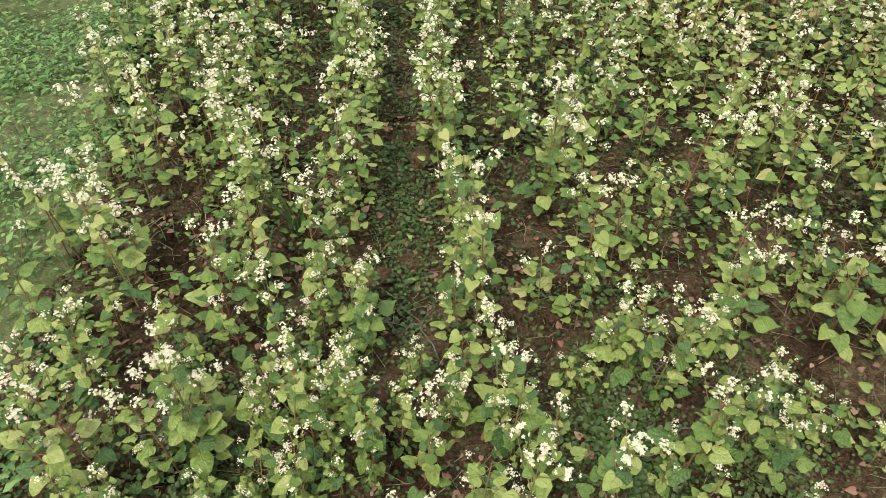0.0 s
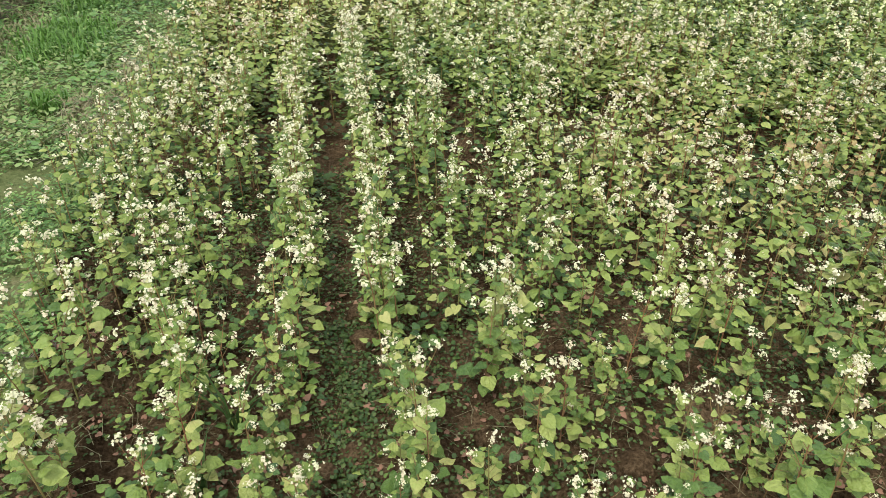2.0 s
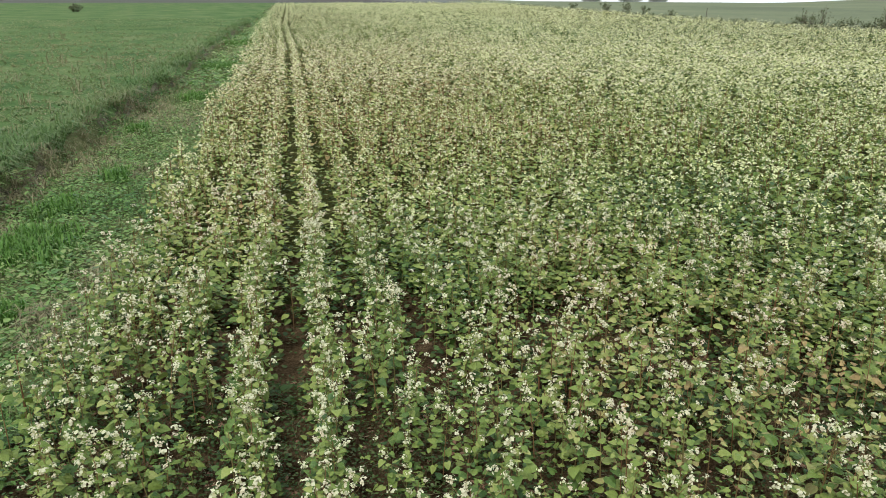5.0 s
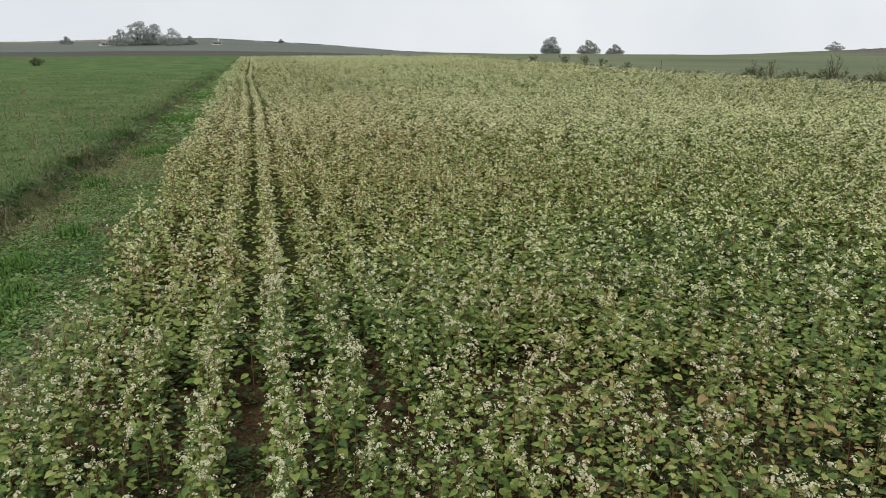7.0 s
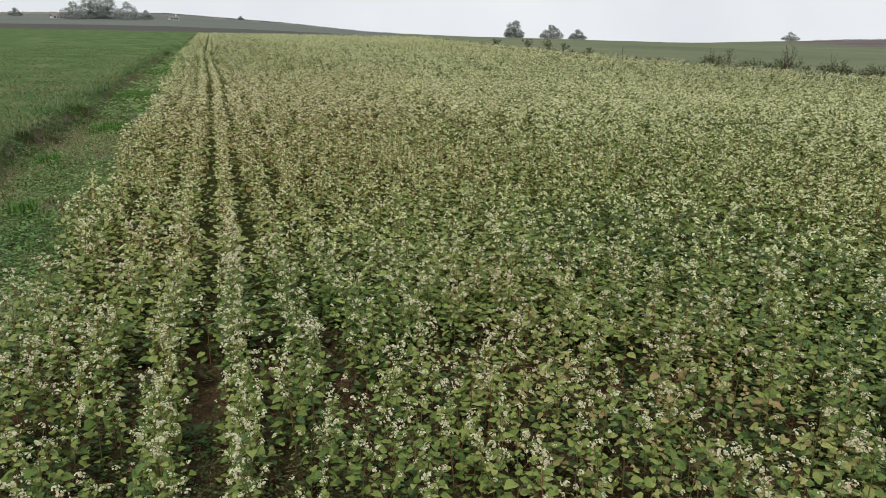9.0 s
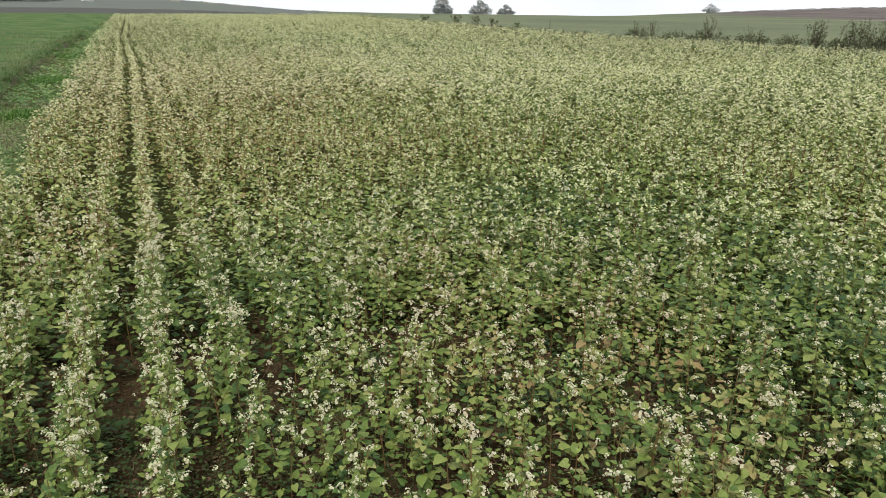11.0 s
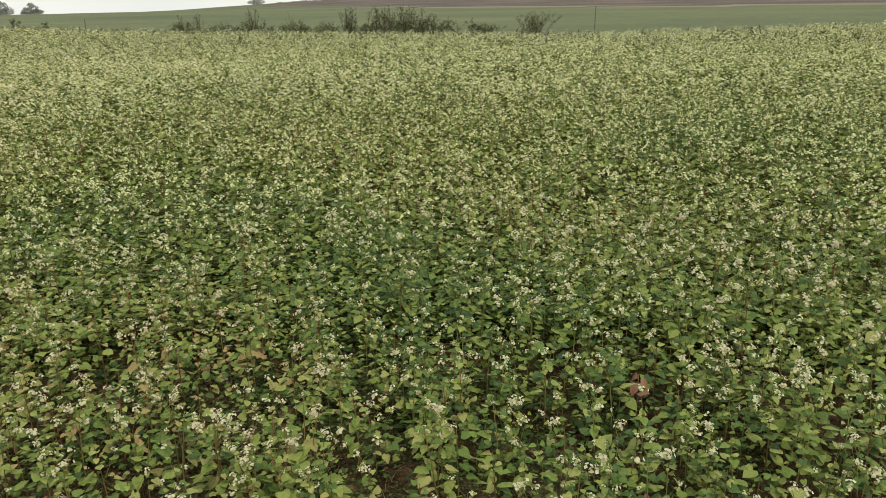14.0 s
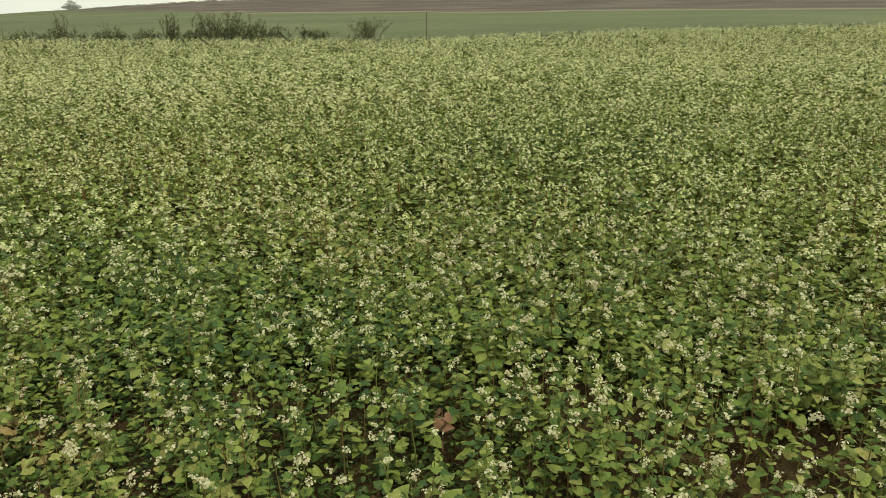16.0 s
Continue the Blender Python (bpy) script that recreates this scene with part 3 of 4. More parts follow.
PZ = land(PX, PY) - 0.004
YOUNG = (smooth(0.9, 2.2, PX) > rng.random_sample(len(PX))) & (PY < 3.2 + rng.normal(0, 0.4, len(PX)))

PL = np.maximum(PR * (1 + rng.uniform(-0.2, 0.2, len(PX))), 0)
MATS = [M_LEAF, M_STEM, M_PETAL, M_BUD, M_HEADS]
for level, lo, hi, keep in ((1, 0, 4.7, 1.0), (2, 4.7, 11.0, 0.82), (3, 11.0, 20.0, 0.62), (3, 20.0, 34.0, 0.30), (4, 34.0, 120.0, 0.19)):
    i = rest[(PL[rest] >= lo) & (PL[rest] < hi)]
    side = seen[i] & ((PA[i] > -14) | (PR[i] < 7))
    i = i[np.where(side, rng.random_sample(len(i)) < keep, rng.random_sample(len(i)) < 0.03)]
    for leafy, flowery, mine in ((0.70, 0.43, i[~YOUNG[i]]), (0.74, 0.27, i[YOUNG[i]])) if level == 1 else (((0.84, 0.92, 0.98)[level - 2], (0.52, 1.1, 1.9)[level - 2], i[PX[i] < 11]), (0.92, (0.56, 0.85, 1.0)[level - 2], i[PX[i] >= 11])):
        if not len(mine):
            continue
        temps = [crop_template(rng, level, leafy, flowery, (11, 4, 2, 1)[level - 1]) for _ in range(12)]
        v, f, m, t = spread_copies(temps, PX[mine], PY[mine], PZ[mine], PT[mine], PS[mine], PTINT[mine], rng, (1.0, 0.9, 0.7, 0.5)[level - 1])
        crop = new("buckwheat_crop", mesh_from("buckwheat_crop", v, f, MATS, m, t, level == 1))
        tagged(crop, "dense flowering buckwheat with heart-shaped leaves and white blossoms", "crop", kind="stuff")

# the nearest plants, one by one
FINE_LEAVES = []
for k in range(6):
    v, f = leaf_fine((0.35, -0.1, -0.35, -0.6, 0.1, -0.45)[k], 0.04 + 0.08 * ((k * 2) % 6), 0.12 * ((k % 3) - 1), 0.05 + 0.03 * (k % 3))
    me = mesh_from("leaf", v, f, [M_LEAF], None, None, True)
    me.attributes.new("blade", "FLOAT_VECTOR", "POINT").data.foreach_set("vector", v.astype(np.float32).ravel())
    FINE_LEAVES.append(me)
HEADS = []
for k in range(5):
    v, f, m = flower_head(rng, 15 + k, 5, 0.0050, 0.0130, 0.5, 0.35)
    HEADS.append(mesh_from("flower_head", v, f, [M_PETAL, M_BUD], m))


def buckwheat_plant(rng, leafy, flowery, label):
    plant = new("buckwheat_plant")
    stalks, leaves, heads = plan_plant(rng, leafy, flowery, 7)
    v, f, m, t = joined([(*tube(p, r, 5 if k == 0 else 3), 0, 0.0) for k, (p, r) in enumerate(stalks)])
    new("stem", mesh_from("stem", v, f, [M_STEM], None, None, True)).parent = plant
    for place, turn, pitch, roll, size in leaves:
        lf = new("leaf", FINE_LEAVES[rng.randint(6)])
        lf.parent, lf.matrix_basis = plant, leaf_matrix(place, turn, pitch, roll, size)
    for place, turn, tilt, size in heads:
        hd = new("flower_head", HEADS[rng.randint(5)])
        hd.parent, hd.matrix_basis = plant, Matrix.Translation(place) @ Matrix.Rotation(turn, 4, "Z") @ Matrix.Rotation(tilt, 4, "X") @ Matrix.Scale(size * 0.85, 4)
    return tagged(plant, label, "plant", "buckwheat plants in rows")


for young, kind in ((False, (0.92, 0.40, "flowering buckwheat plant with broad heart-shaped leaves and white blossoms")), (True, (0.90, 0.30, "leafy buckwheat plant with few white blossoms"))):
    ids = [i for i in near_ids if YOUNG[i] == young]
    models = [buckwheat_plant(rng, *kind) for _ in range(8)]
    for n, i in enumerate(ids):
        m = pose(PX[i], PY[i], PZ[i], 0, 0, math.degrees(PT[i])) @ Matrix.Scale(PS[i], 4)
        if n < len(models):
            models[n].matrix_basis = m
        else:
            copy_thing(models[n % len(models)], m)


# ---- low weeds, grass and litter ----
def small_leaf(kind):
    if kind == "heart":
        return leaf_mid(0.25, 0.2)
    if kind == "plain":
        return leaf_far()
    if kind == "round":
        return np.array([(0, 0, 0), (0.42, 0.3, 0.08), (0.36, 0.78, 0.05), (0, 1, -0.06), (-0.36, 0.78, 0.05), (-0.42, 0.3, 0.08)]), np.array([(0, 1, 2), (0, 2, 3), (0, 3, 4), (0, 4, 5)])
    return np.array([(0, 0, 0), (0.2, 0.45, 0.05), (0, 1, -0.12), (-0.2, 0.45, 0.05)]), np.array([(0, 1, 2), (0, 2, 3)])


def weed_template(rng, kind, count, size, spread, height):
    v, f = small_leaf(kind)
    parts = []
    for k in range(count):
        a, d = rng.uniform(0, 6.283), spread * math.sqrt(rng.random_sample())
        m = leaf_matrix((d * math.cos(a), d * math.sin(a), rng.uniform(0.004, height)), a + rng.uniform(-0.8, 0.8), rng.uniform(-0.3, 0.6), rng.uniform(-0.4, 0.4), size * rng.uniform(0.6, 1.3))
        parts.append((moved(v, m), f, 0, rng.random_sample()))
    return joined(parts)


def tuft_template(rng, blades, length, width, lean):
    parts = []
    for k in range(blades):
        a, L = rng.uniform(0, 6.283), length * rng.uniform(0.55, 1.2)
        out, w = lean * rng.uniform(0.2, 1.2), width * rng.uniform(0.7, 1.2)
        c, s = math.cos(a), math.sin(a)
        b = Vector((rng.normal(0, 0.18), rng.normal(0, 0.18), 0)) * length
        p1, p2 = b + Vector((c * out * 0.35, s * out * 0.35, 0.7)) * L, b + Vector((c * out, s * out, 1.0 - 0.35 * out)) * L
        side = Vector((-s, c, 0)) * w
        v = np.array([b - side, b + side, p1 + side * 0.8, p1 - side * 0.8, p2])
        parts.append((v, np.array([(0, 1, 2), (0, 2, 3), (3, 2, 4)]), 0, rng.random_sample()))
    return joined(parts)


def scatter(name, label, category, temps, xs, ys, mat, rng, lo=0.7, hi=1.3, tint=None, sink=0.003):
    n = len(xs)
    t = np.zeros(n) if tint is None else tint
    v, f, m, tt = spread_copies(temps, xs, ys, land(xs, ys) - sink, rng.uniform(0, 6.283, n), rng.uniform(lo, hi, n), t, rng)
    return tagged(new(name, mesh_from(name, v, f, [mat], None, tt)), label, category, kind="stuff")


def random_places(rng, n, x0, x1, y0, y1, test=None):
    x, y = rng.uniform(x0, x1, n), rng.uniform(y0, y1, n)
    if test is None:
        return x, y
    ok = test(x, y)
    return x[ok], y[ok]


rng = np.random.RandomState(23)
cover = lambda x, y: in_crop(x, y) & (np.hypot(x, y) < 4.6) & (np.hypot(x, y) > 0.5)
x, y = random_places(rng, 12500, -1.0, 3.0, 0.3, 3.0, lambda x, y: cover(x, y) & (bumps(x, y, 2.4, 51) + 0.6 * bumps(x, y, 8, 52) > rng.uniform(-0.7, 0.4, len(x))))
scatter("ground_weeds", "low round-leaved green weeds on the soil between rows", "weed", [weed_template(rng, "round", 7, 0.0100, 0.040, 0.030) for _ in range(9)], x, y, M_SHADED_WEED, rng, 0.5, 1.4, 0.2 * bumps(x, y, 5, 53))
x, y = random_places(rng, 5200, -1.0, 5.2, 0.3, 4.6, lambda x, y: cover(x, y) & (np.hypot(x, y) > 1.2) & (np.abs(x - ROW0 + 0.14) > 0.055) & (bumps(x, y, 2.0, 55) + 0.6 * bumps(x, y, 6, 56) > rng.uniform(-0.6, 0.3, len(x))))
# The -0.14 paints these leaves darker, as shade in the gaps.
scatter("seedlings", "small buckwheat seedlings under the taller plants, tinted darker for shade", "seedling", [weed_template(rng, "heart", 4, 0.023, 0.045, 0.12) for _ in range(9)], x, y, M_LEAF, rng, 0.6, 1.3, 0.15 * bumps(x, y, 4, 57) - 0.14)
x, y = random_places(rng, 7000, -1.2, 7, 0.5, 7, lambda x, y: in_crop(x, y) & (np.hypot(x, y) > 2.7) & (np.hypot(x, y) < 3 + 4 * rng.random_sample(len(x))))
scatter("ground_weeds", "low green weeds under the buckwheat", "weed", [weed_template(rng, "round", 7, 0.026, 0.08, 0.06) for _ in range(7)], x, y, M_SHADED_WEED, rng, 0.6, 1.3, 0.2 * bumps(x, y, 4, 53))

# lower leaves and side shoots that fill the stand
for lo, hi, n, size, label in ((3.6, 9.0, 9000, 0.034, "lower leaves and side shoots of dense buckwheat"), (8.5, 22.0, 6500, 0.060, "leafy undergrowth of the dense buckwheat stand")):
    r, a = lo * (hi / lo) ** rng.random_sample(n), np.radians(rng.uniform(-16, 100, n))
    x, y = r * np.sin(a), r * np.cos(a)
    off = np.abs((x - row_bend(y) - ROW0 + ROWGAP / 2) % ROWGAP - ROWGAP / 2)
    ok = in_crop(x, y) & ((off < 0.082) | (x > 0.8 + 0.3 * rng.normal(0, 1, len(x))))
    x, y = x[ok], y[ok]
    scatter("undergrowth", label, "crop", [weed_template(rng, "plain", 8, size, 2.4 * size, 0.22) for _ in range(8)], x, y, M_LEAF, rng, 0.7, 1.2, stand_tint(x, y) + 0.03)
# mats of creeping weeds on the open ground of the near end
x = np.concatenate([rng.normal(a, c, n) for a, b, c, n in ((0.42, 0.86, 0.09, 260), (0.46, 0.72, 0.08, 220), (0.72, 0.68, 0.10, 240), (0.80, 0.88, 0.08, 120), (0.0, 1.25, 0.05, 120), (-0.45, 0.75, 0.08, 140), (0.01, 1.7, 0.05, 160))])
y = np.concatenate([rng.normal(b, c, n) for a, b, c, n in ((0.42, 0.86, 0.09, 260), (0.46, 0.72, 0.08, 220), (0.72, 0.68, 0.10, 240), (0.80, 0.88, 0.08, 120), (0.0, 1.25, 0.15, 120), (-0.45, 0.75, 0.08, 140), (0.01, 1.7, 0.2, 160))])
scatter("ground_weeds", "dense mats of tiny green creeping weeds, darkened for ground shade", "weed", [weed_template(rng, "round", 8, 0.0090, 0.035, 0.025) for _ in range(7)], x, y, M_SHADED_WEED, rng, 0.6, 1.4, 0.15 * bumps(x, y, 6, 53))

verge = lambda x, y: (x < left_edge(y) + 0.1) & (x > bank_x(y) - 0.05)
x, y = random_places(rng, 8000, -2.5, -0.7, 0.5, 3.4, lambda x, y: verge(x, y) & (bumps(x, y, 2.0, 63) + 0.8 * bumps(x, y, 7, 64) > rng.uniform(-0.4, 0.5, len(x))))
scatter("verge_weeds", "small dark creeping weeds on the strip beside the crop", "weed", [weed_template(rng, "round", 6, 0.013, 0.05, 0.04) for _ in range(5)] + [weed_template(rng, "narrow", 9, 0.026, 0.05, 0.05) for _ in range(3)], x, y, M_WEED, rng, 0.6, 1.3, tint=0.25 * bumps(x, y, 2.6, 61) - 0.12)
x, y = random_places(rng, 16000, -2.5, -0.7, 3.2, 15, lambda x, y: verge(x, y) & (y < 3.5 + 12 * rng.random_sample(len(x))) & (bumps(x, y, 2.0, 63) + 0.6 * bumps(x, y, 7, 64) > rng.uniform(-0.8, 0.0, len(x)) + 0.9 * (1 - smooth(0.15, 0.5, x - bank_x(y)))))
scatter("verge_weeds", "low broad-leaved weeds covering the strip beside the crop", "weed", [weed_template(rng, "round", 5, 0.026, 0.07, 0.07) for _ in range(6)] + [weed_template(rng, "narrow", 8, 0.036, 0.075, 0.06) for _ in range(3)], x, y, M_WEED, rng, 0.5, 1.2, tint=0.30 * bumps(x, y, 1.6, 61) + 0.06)
x, y = random_places(rng, 3600, -2.6, -0.9, 13, 60, verge)
scatter("verge_weeds", "low green weeds on the strip beside the crop", "weed", [weed_template(rng, "round", 6, 0.06, 0.15, 0.06) for _ in range(5)], x, y, M_WEED, rng, tint=0.25 * bumps(x, y, 0.8, 61) + 0.08)
# bright tufts of grass on the strip
lush = [(-1.64, 5.0, 0.26), (-1.72, 5.9, 0.12), (-1.50, 6.9, 0.08), (-1.45, 3.9, 0.06), (-1.75, 9.2, 0.12), (-1.4, 12, 0.2), (-1.5, 17, 0.4), (-1.6, 24, 0.6)]
x = np.concatenate([rng.normal(a, c * 0.5, int(900 * c)) for a, b, c in lush])
y = np.concatenate([rng.normal(b, c * 0.8, int(900 * c)) for a, b, c in lush])
ok = verge(x, y)
scatter("grass", "bright green grass tufts on the weedy strip", "grass", [tuft_template(rng, 7, 0.10, 0.0042, 1.0) for _ in range(6)], x[ok], y[ok], M_LUSH, rng)
x, y = random_places(rng, 700, -2.5, -0.8, 0.8, 20, verge)
scatter("grass", "thin short grass among the weeds", "grass", [tuft_template(rng, 6, 0.09, 0.0028, 0.9) for _ in range(6)], x, y, M_GRASS, rng, tint=np.full(len(x), 0.1))
y = 2.8 * (15 / 2.8) ** rng.random_sample(2000)
x = rng.uniform(-2.4, -0.75, len(y))
ok = verge(x, y) & (bumps(x, y, 2.6, 66) + 0.9 * (1 - smooth(0.1, 0.55, x - bank_x(y))) > 0.15)
scatter("dry_grass", "dry straw-coloured grass lying among the weeds", "grass", [tuft_template(rng, 9, 0.09, 0.0022, 2.2) for _ in range(6)], x[ok], y[ok], M_DRY, rng)
# meadow: finer and denser towards the strip
for lo, hi, n, blades, length, width, lean, label in ((4.0, 9.0, 9000, 8, 0.085, 0.0042, 2.0, "green meadow grass with paler dry blades"), (9.0, 40.0, 12000, 6, 0.045, 0.008, 2.4, "mown green meadow grass")):
    r, a = lo * (hi / lo) ** rng.random_sample(n), np.radians(rng.uniform(-42, -1, n))
    x, y = r * np.sin(a), r * np.cos(a)
    ok = x < bank_x(y) - 0.10
    x, y = x[ok], y[ok]
    scatter("meadow_grass", label, "grass", [tuft_template(rng, blades, length, width, lean) for _ in range(8)], x, y, M_MEADOW, rng, 0.6, 1.3, tint=0.26 * bumps(x, y, 0.33, 70) + 0.24 * bumps(x, y, 0.9, 71) + 0.08 * bumps(x, y, 3.0, 72) + (0.04 if lo < 9 else 0.30))
y = 3 * (40 / 3) ** rng.random_sample(2700)
x = bank_x(y)
x = x - 0.09 - np.abs(rng.normal(0, 0.14, len(y))) - 0.20 * bumps(x, y, 2.2, 3) - 0.16 * bumps(x, y, 0.7, 4)
scatter("bank_grass", "long green grass drooping over the meadow bank", "grass", [tuft_template(rng, 10, 0.12, 0.0055, 1.9) for _ in range(6)], x, y, M_MEADOW, rng, 0.4, 1.4, 0.35 * bumps(x, y, 1.9, 75) + 0.04)
# weeds that grow on the face of the bank
y = 3.2 * (30 / 3.2) ** rng.random_sample(2200)
x = bank_x(y)
x = x + rng.normal(0.02, 0.11, len(y)) - 0.20 * bumps(x, y, 2.2, 3) - 0.16 * bumps(x, y, 0.7, 4)
ok = bumps(x, y, 1.3, 79) + 0.5 * bumps(x, y, 4.0, 80) > rng.uniform(-0.5, 0.3, len(x))
scatter("bank_weeds", "ragged green weeds on the face of the bank", "weed", [weed_template(rng, "narrow", 9, 0.045, 0.09, 0.07) for _ in range(5)] + [weed_template(rng, "round", 6, 0.024, 0.08, 0.06) for _ in range(3)], x[ok], y[ok], M_WEED, rng, 0.5, 1.4, 0.3 * bumps(x[ok], y[ok], 1.2, 81) - 0.05)
# darker tussocks in the meadow
x, y = random_places(rng, 220, -10, -1.4, 6, 14, lambda x, y: (x < bank_x(y) - 0.15) & (np.degrees(np.arctan2(x, y)) > -34) & (bumps(x, y, 0.6, 73) > -0.1))
scatter("tussocks", "taller dark green grass tussocks in the meadow", "grass", [tuft_template(rng, 20, 0.10, 0.007, 1.7) for _ in range(6)], x, y, M_MEADOW, rng, 0.5, 1.4, np.full(len(x), -0.10))
x, y = random_places(rng, 300, -16, -1.4, 6, 26, lambda x, y: (x < bank_x(y) - 0.15) & (np.degrees(np.arctan2(x, y)) > -34) & (bumps(x, y, 0.5, 74) > 0.0))
scatter("dry_grass", "dry pale grass stems in the meadow", "grass", [tuft_template(rng, 12, 0.24, 0.004, 0.7) for _ in range(6)], x, y, M_DRY, rng, 0.5, 1.3)
# withered fringe along the bank
y = 3 * (34 / 3) ** rng.random_sample(800)
x = bank_x(y)
x = x - 0.02 + rng.normal(0, 0.10, len(y)) - 0.20 * bumps(x, y, 2.2, 3) - 0.16 * bumps(x, y, 0.7, 4)
ok = bumps(x, y, 1.4, 77) > rng.uniform(-0.5, 0.3, len(x))
scatter("dry_grass", "withered brown grass hanging over the meadow bank", "grass", [tuft_template(rng, 11, 0.11, 0.003, 1.7) for _ in range(6)], x[ok], y[ok], M_DRY, rng)
x, y = random_places(rng, 3200, -0.95, 2.4, 0.5, 2.8, in_crop)
straw = [joined([(*tube([(-0.05, 0, 0.006), (0.0, 0.004, 0.014), (0.06, -0.003, 0.006)], [0.0012, 0.0012, 0.0009], 3), 0, 0.3)]) for _ in range(3)]
straw = [(np.c_[v[:, 0], v[:, 2] * 0.2 + v[:, 1], v[:, 2]], f, m, t) for v, f, m, t in straw]
scatter("straw", "thin dry stalks lying on the soil", "straw", straw, x, y, M_DRY, rng, 0.25, 1.0)


def crumb_template(rng):
    v = np.array([(1, 0, 0), (-1, 0, 0), (0, 1, 0), (0, -1, 0), (0, 0, 0.8), (0, 0, -0.8)], float) * rng.uniform(0.006, 0.010, (6, 1))
    return v, np.array([(0, 2, 4), (2, 1, 4), (1, 3, 4), (3, 0, 4), (2, 0, 5), (1, 2, 5), (3, 1, 5), (0, 3, 5)]), np.zeros(8, int), np.zeros(6)


x, y = random_places(rng, 10000, -1.0, 1.9, 0.4, 2.6, lambda x, y: in_crop(x, y) & (np.hypot(x, y) < 3.6))
scatter("soil_crumbs", "loose brown crumbs of tilled earth", "soil", [crumb_template(rng) for _ in range(8)], x, y, M_SOIL, rng, 0.4, 1.7, sink=-0.002)
x, y = random_places(rng, 1600, -1.0, 2.6, 0.4, 3.0, in_crop)
scatter("leaf_litter", "withered brown leaves lying on the soil", "litter", [weed_template(rng, "heart", 2, 0.019, 0.03, 0.010) for _ in range(5)], x, y, M_RUST, rng, 0.6, 1.2)


def soil_clod(rng, size):
    bm = bmesh.new()
    bmesh.ops.create_icosphere(bm, subdivisions=3, radius=size)
    o = Vector(rng.uniform(0, 50, 3))
    for v in bm.verts:
        d = v.co.normalized()
        v.co *= 1 + 0.42 * noise.noise(d * 1.6 + o) + 0.18 * noise.noise(d * 4.5 + o) + 0.08 * noise.noise(d * 11 + o)
        v.co.z *= 0.62
    me = bpy.data.meshes.new("soil_clod")
    bm.to_mesh(me)
    bm.free()
    me.materials.append(M_SOIL)
    for q in me.polygons:
        q.use_smooth = True
    return tagged(new("soil_clod", me), "rough brown clod of earth lying on tilled soil", "clod", "soil clods")


clods = [soil_clod(rng, 0.034) for _ in range(6)]
spots = [(b[0] + rng.normal(0, b[2] * 0.6), b[1] + rng.normal(0, b[2] * 0.6)) for b in BARE for _ in range(4)]
spots += [(ROW0 + ROWGAP * (k % 4) - 0.36 + rng.normal(0, 0.03), rng.uniform(0.8, 3.2)) for k in range(26)]
for k, (px, py) in enumerate(spots):
    m = pose(px, py, float(land(px, py)) + 0.004, 0, 0, rng.uniform(0, 360)) @ Matrix.Scale(rng.uniform(0.35, 0.9) if k % 3 else rng.uniform(0.8, 1.4), 4)
    if k < len(clods):
        clods[k].matrix_basis = m
    else:
        copy_thing(clods[k % len(clods)], m)


def grass_clump(rng, px, py, blades, length, width, label):
    """A clump of long arching blades."""
    parts = []
    for k in range(blades):
        a, L, w = rng.uniform(0, 6.283), length * rng.uniform(0.6, 1.1), width * rng.uniform(0.7, 1.1)
        c, s, out = math.cos(a), math.sin(a), rng.uniform(0.35, 1.0)
        vs = []
        for q in (0, 0.35, 0.7, 1.0):
            ww = w * (1 - q) ** 0.6 + 0.0002
            d, h = L * out * q * q * 0.8 + 0.01, L * (q - 0.35 * out * q * q)
            vs += [(c * d - s * ww, s * d + c * ww, h), (c * d, s * d, h - ww * 0.5), (c * d + s * ww, s * d - c * ww, h)]
        fs = []
        for q in range(3):
            o = q * 3
            fs += [(o, o + 1, o + 4), (o, o + 4, o + 3), (o + 1, o + 2, o + 5), (o + 1, o + 5, o + 4)]
        parts.append((np.array(vs), np.array(fs), 0, rng.random_sample()))
    v, f, m, t = joined(parts)
    ob = new("grass_clump", mesh_from("grass_clump", v, f, [M_GRASS], None, np.c_[np.full(len(v), -0.34), t], True))
    ob.location = (px, py, float(land(px, py)) - 0.005)
    return tagged(ob, label, "grass")


grass_clump(rng, -0.30, 1.52, 12, 0.30, 0.006, "dark green clump of long grass blades among buckwheat")
grass_clump(rng, -0.36, 1.30, 9, 0.24, 0.006, "dark green clump of long grass blades among buckwheat")
grass_clump(rng, 0.70, 0.80, 14, 0.13, 0.003, "short grass clump growing on bare soil")
grass_clump(rng, -1.45, 2.2, 14, 0.16, 0.003, "green grass clump on the weedy strip")


# dead twigs lying about
M_TWIG = surface("dead_twig", [(0.3, (0.085, 0.070, 0.055)), (0.7, (0.20, 0.175, 0.145))], 9.0, 90.0, spec=0.1)


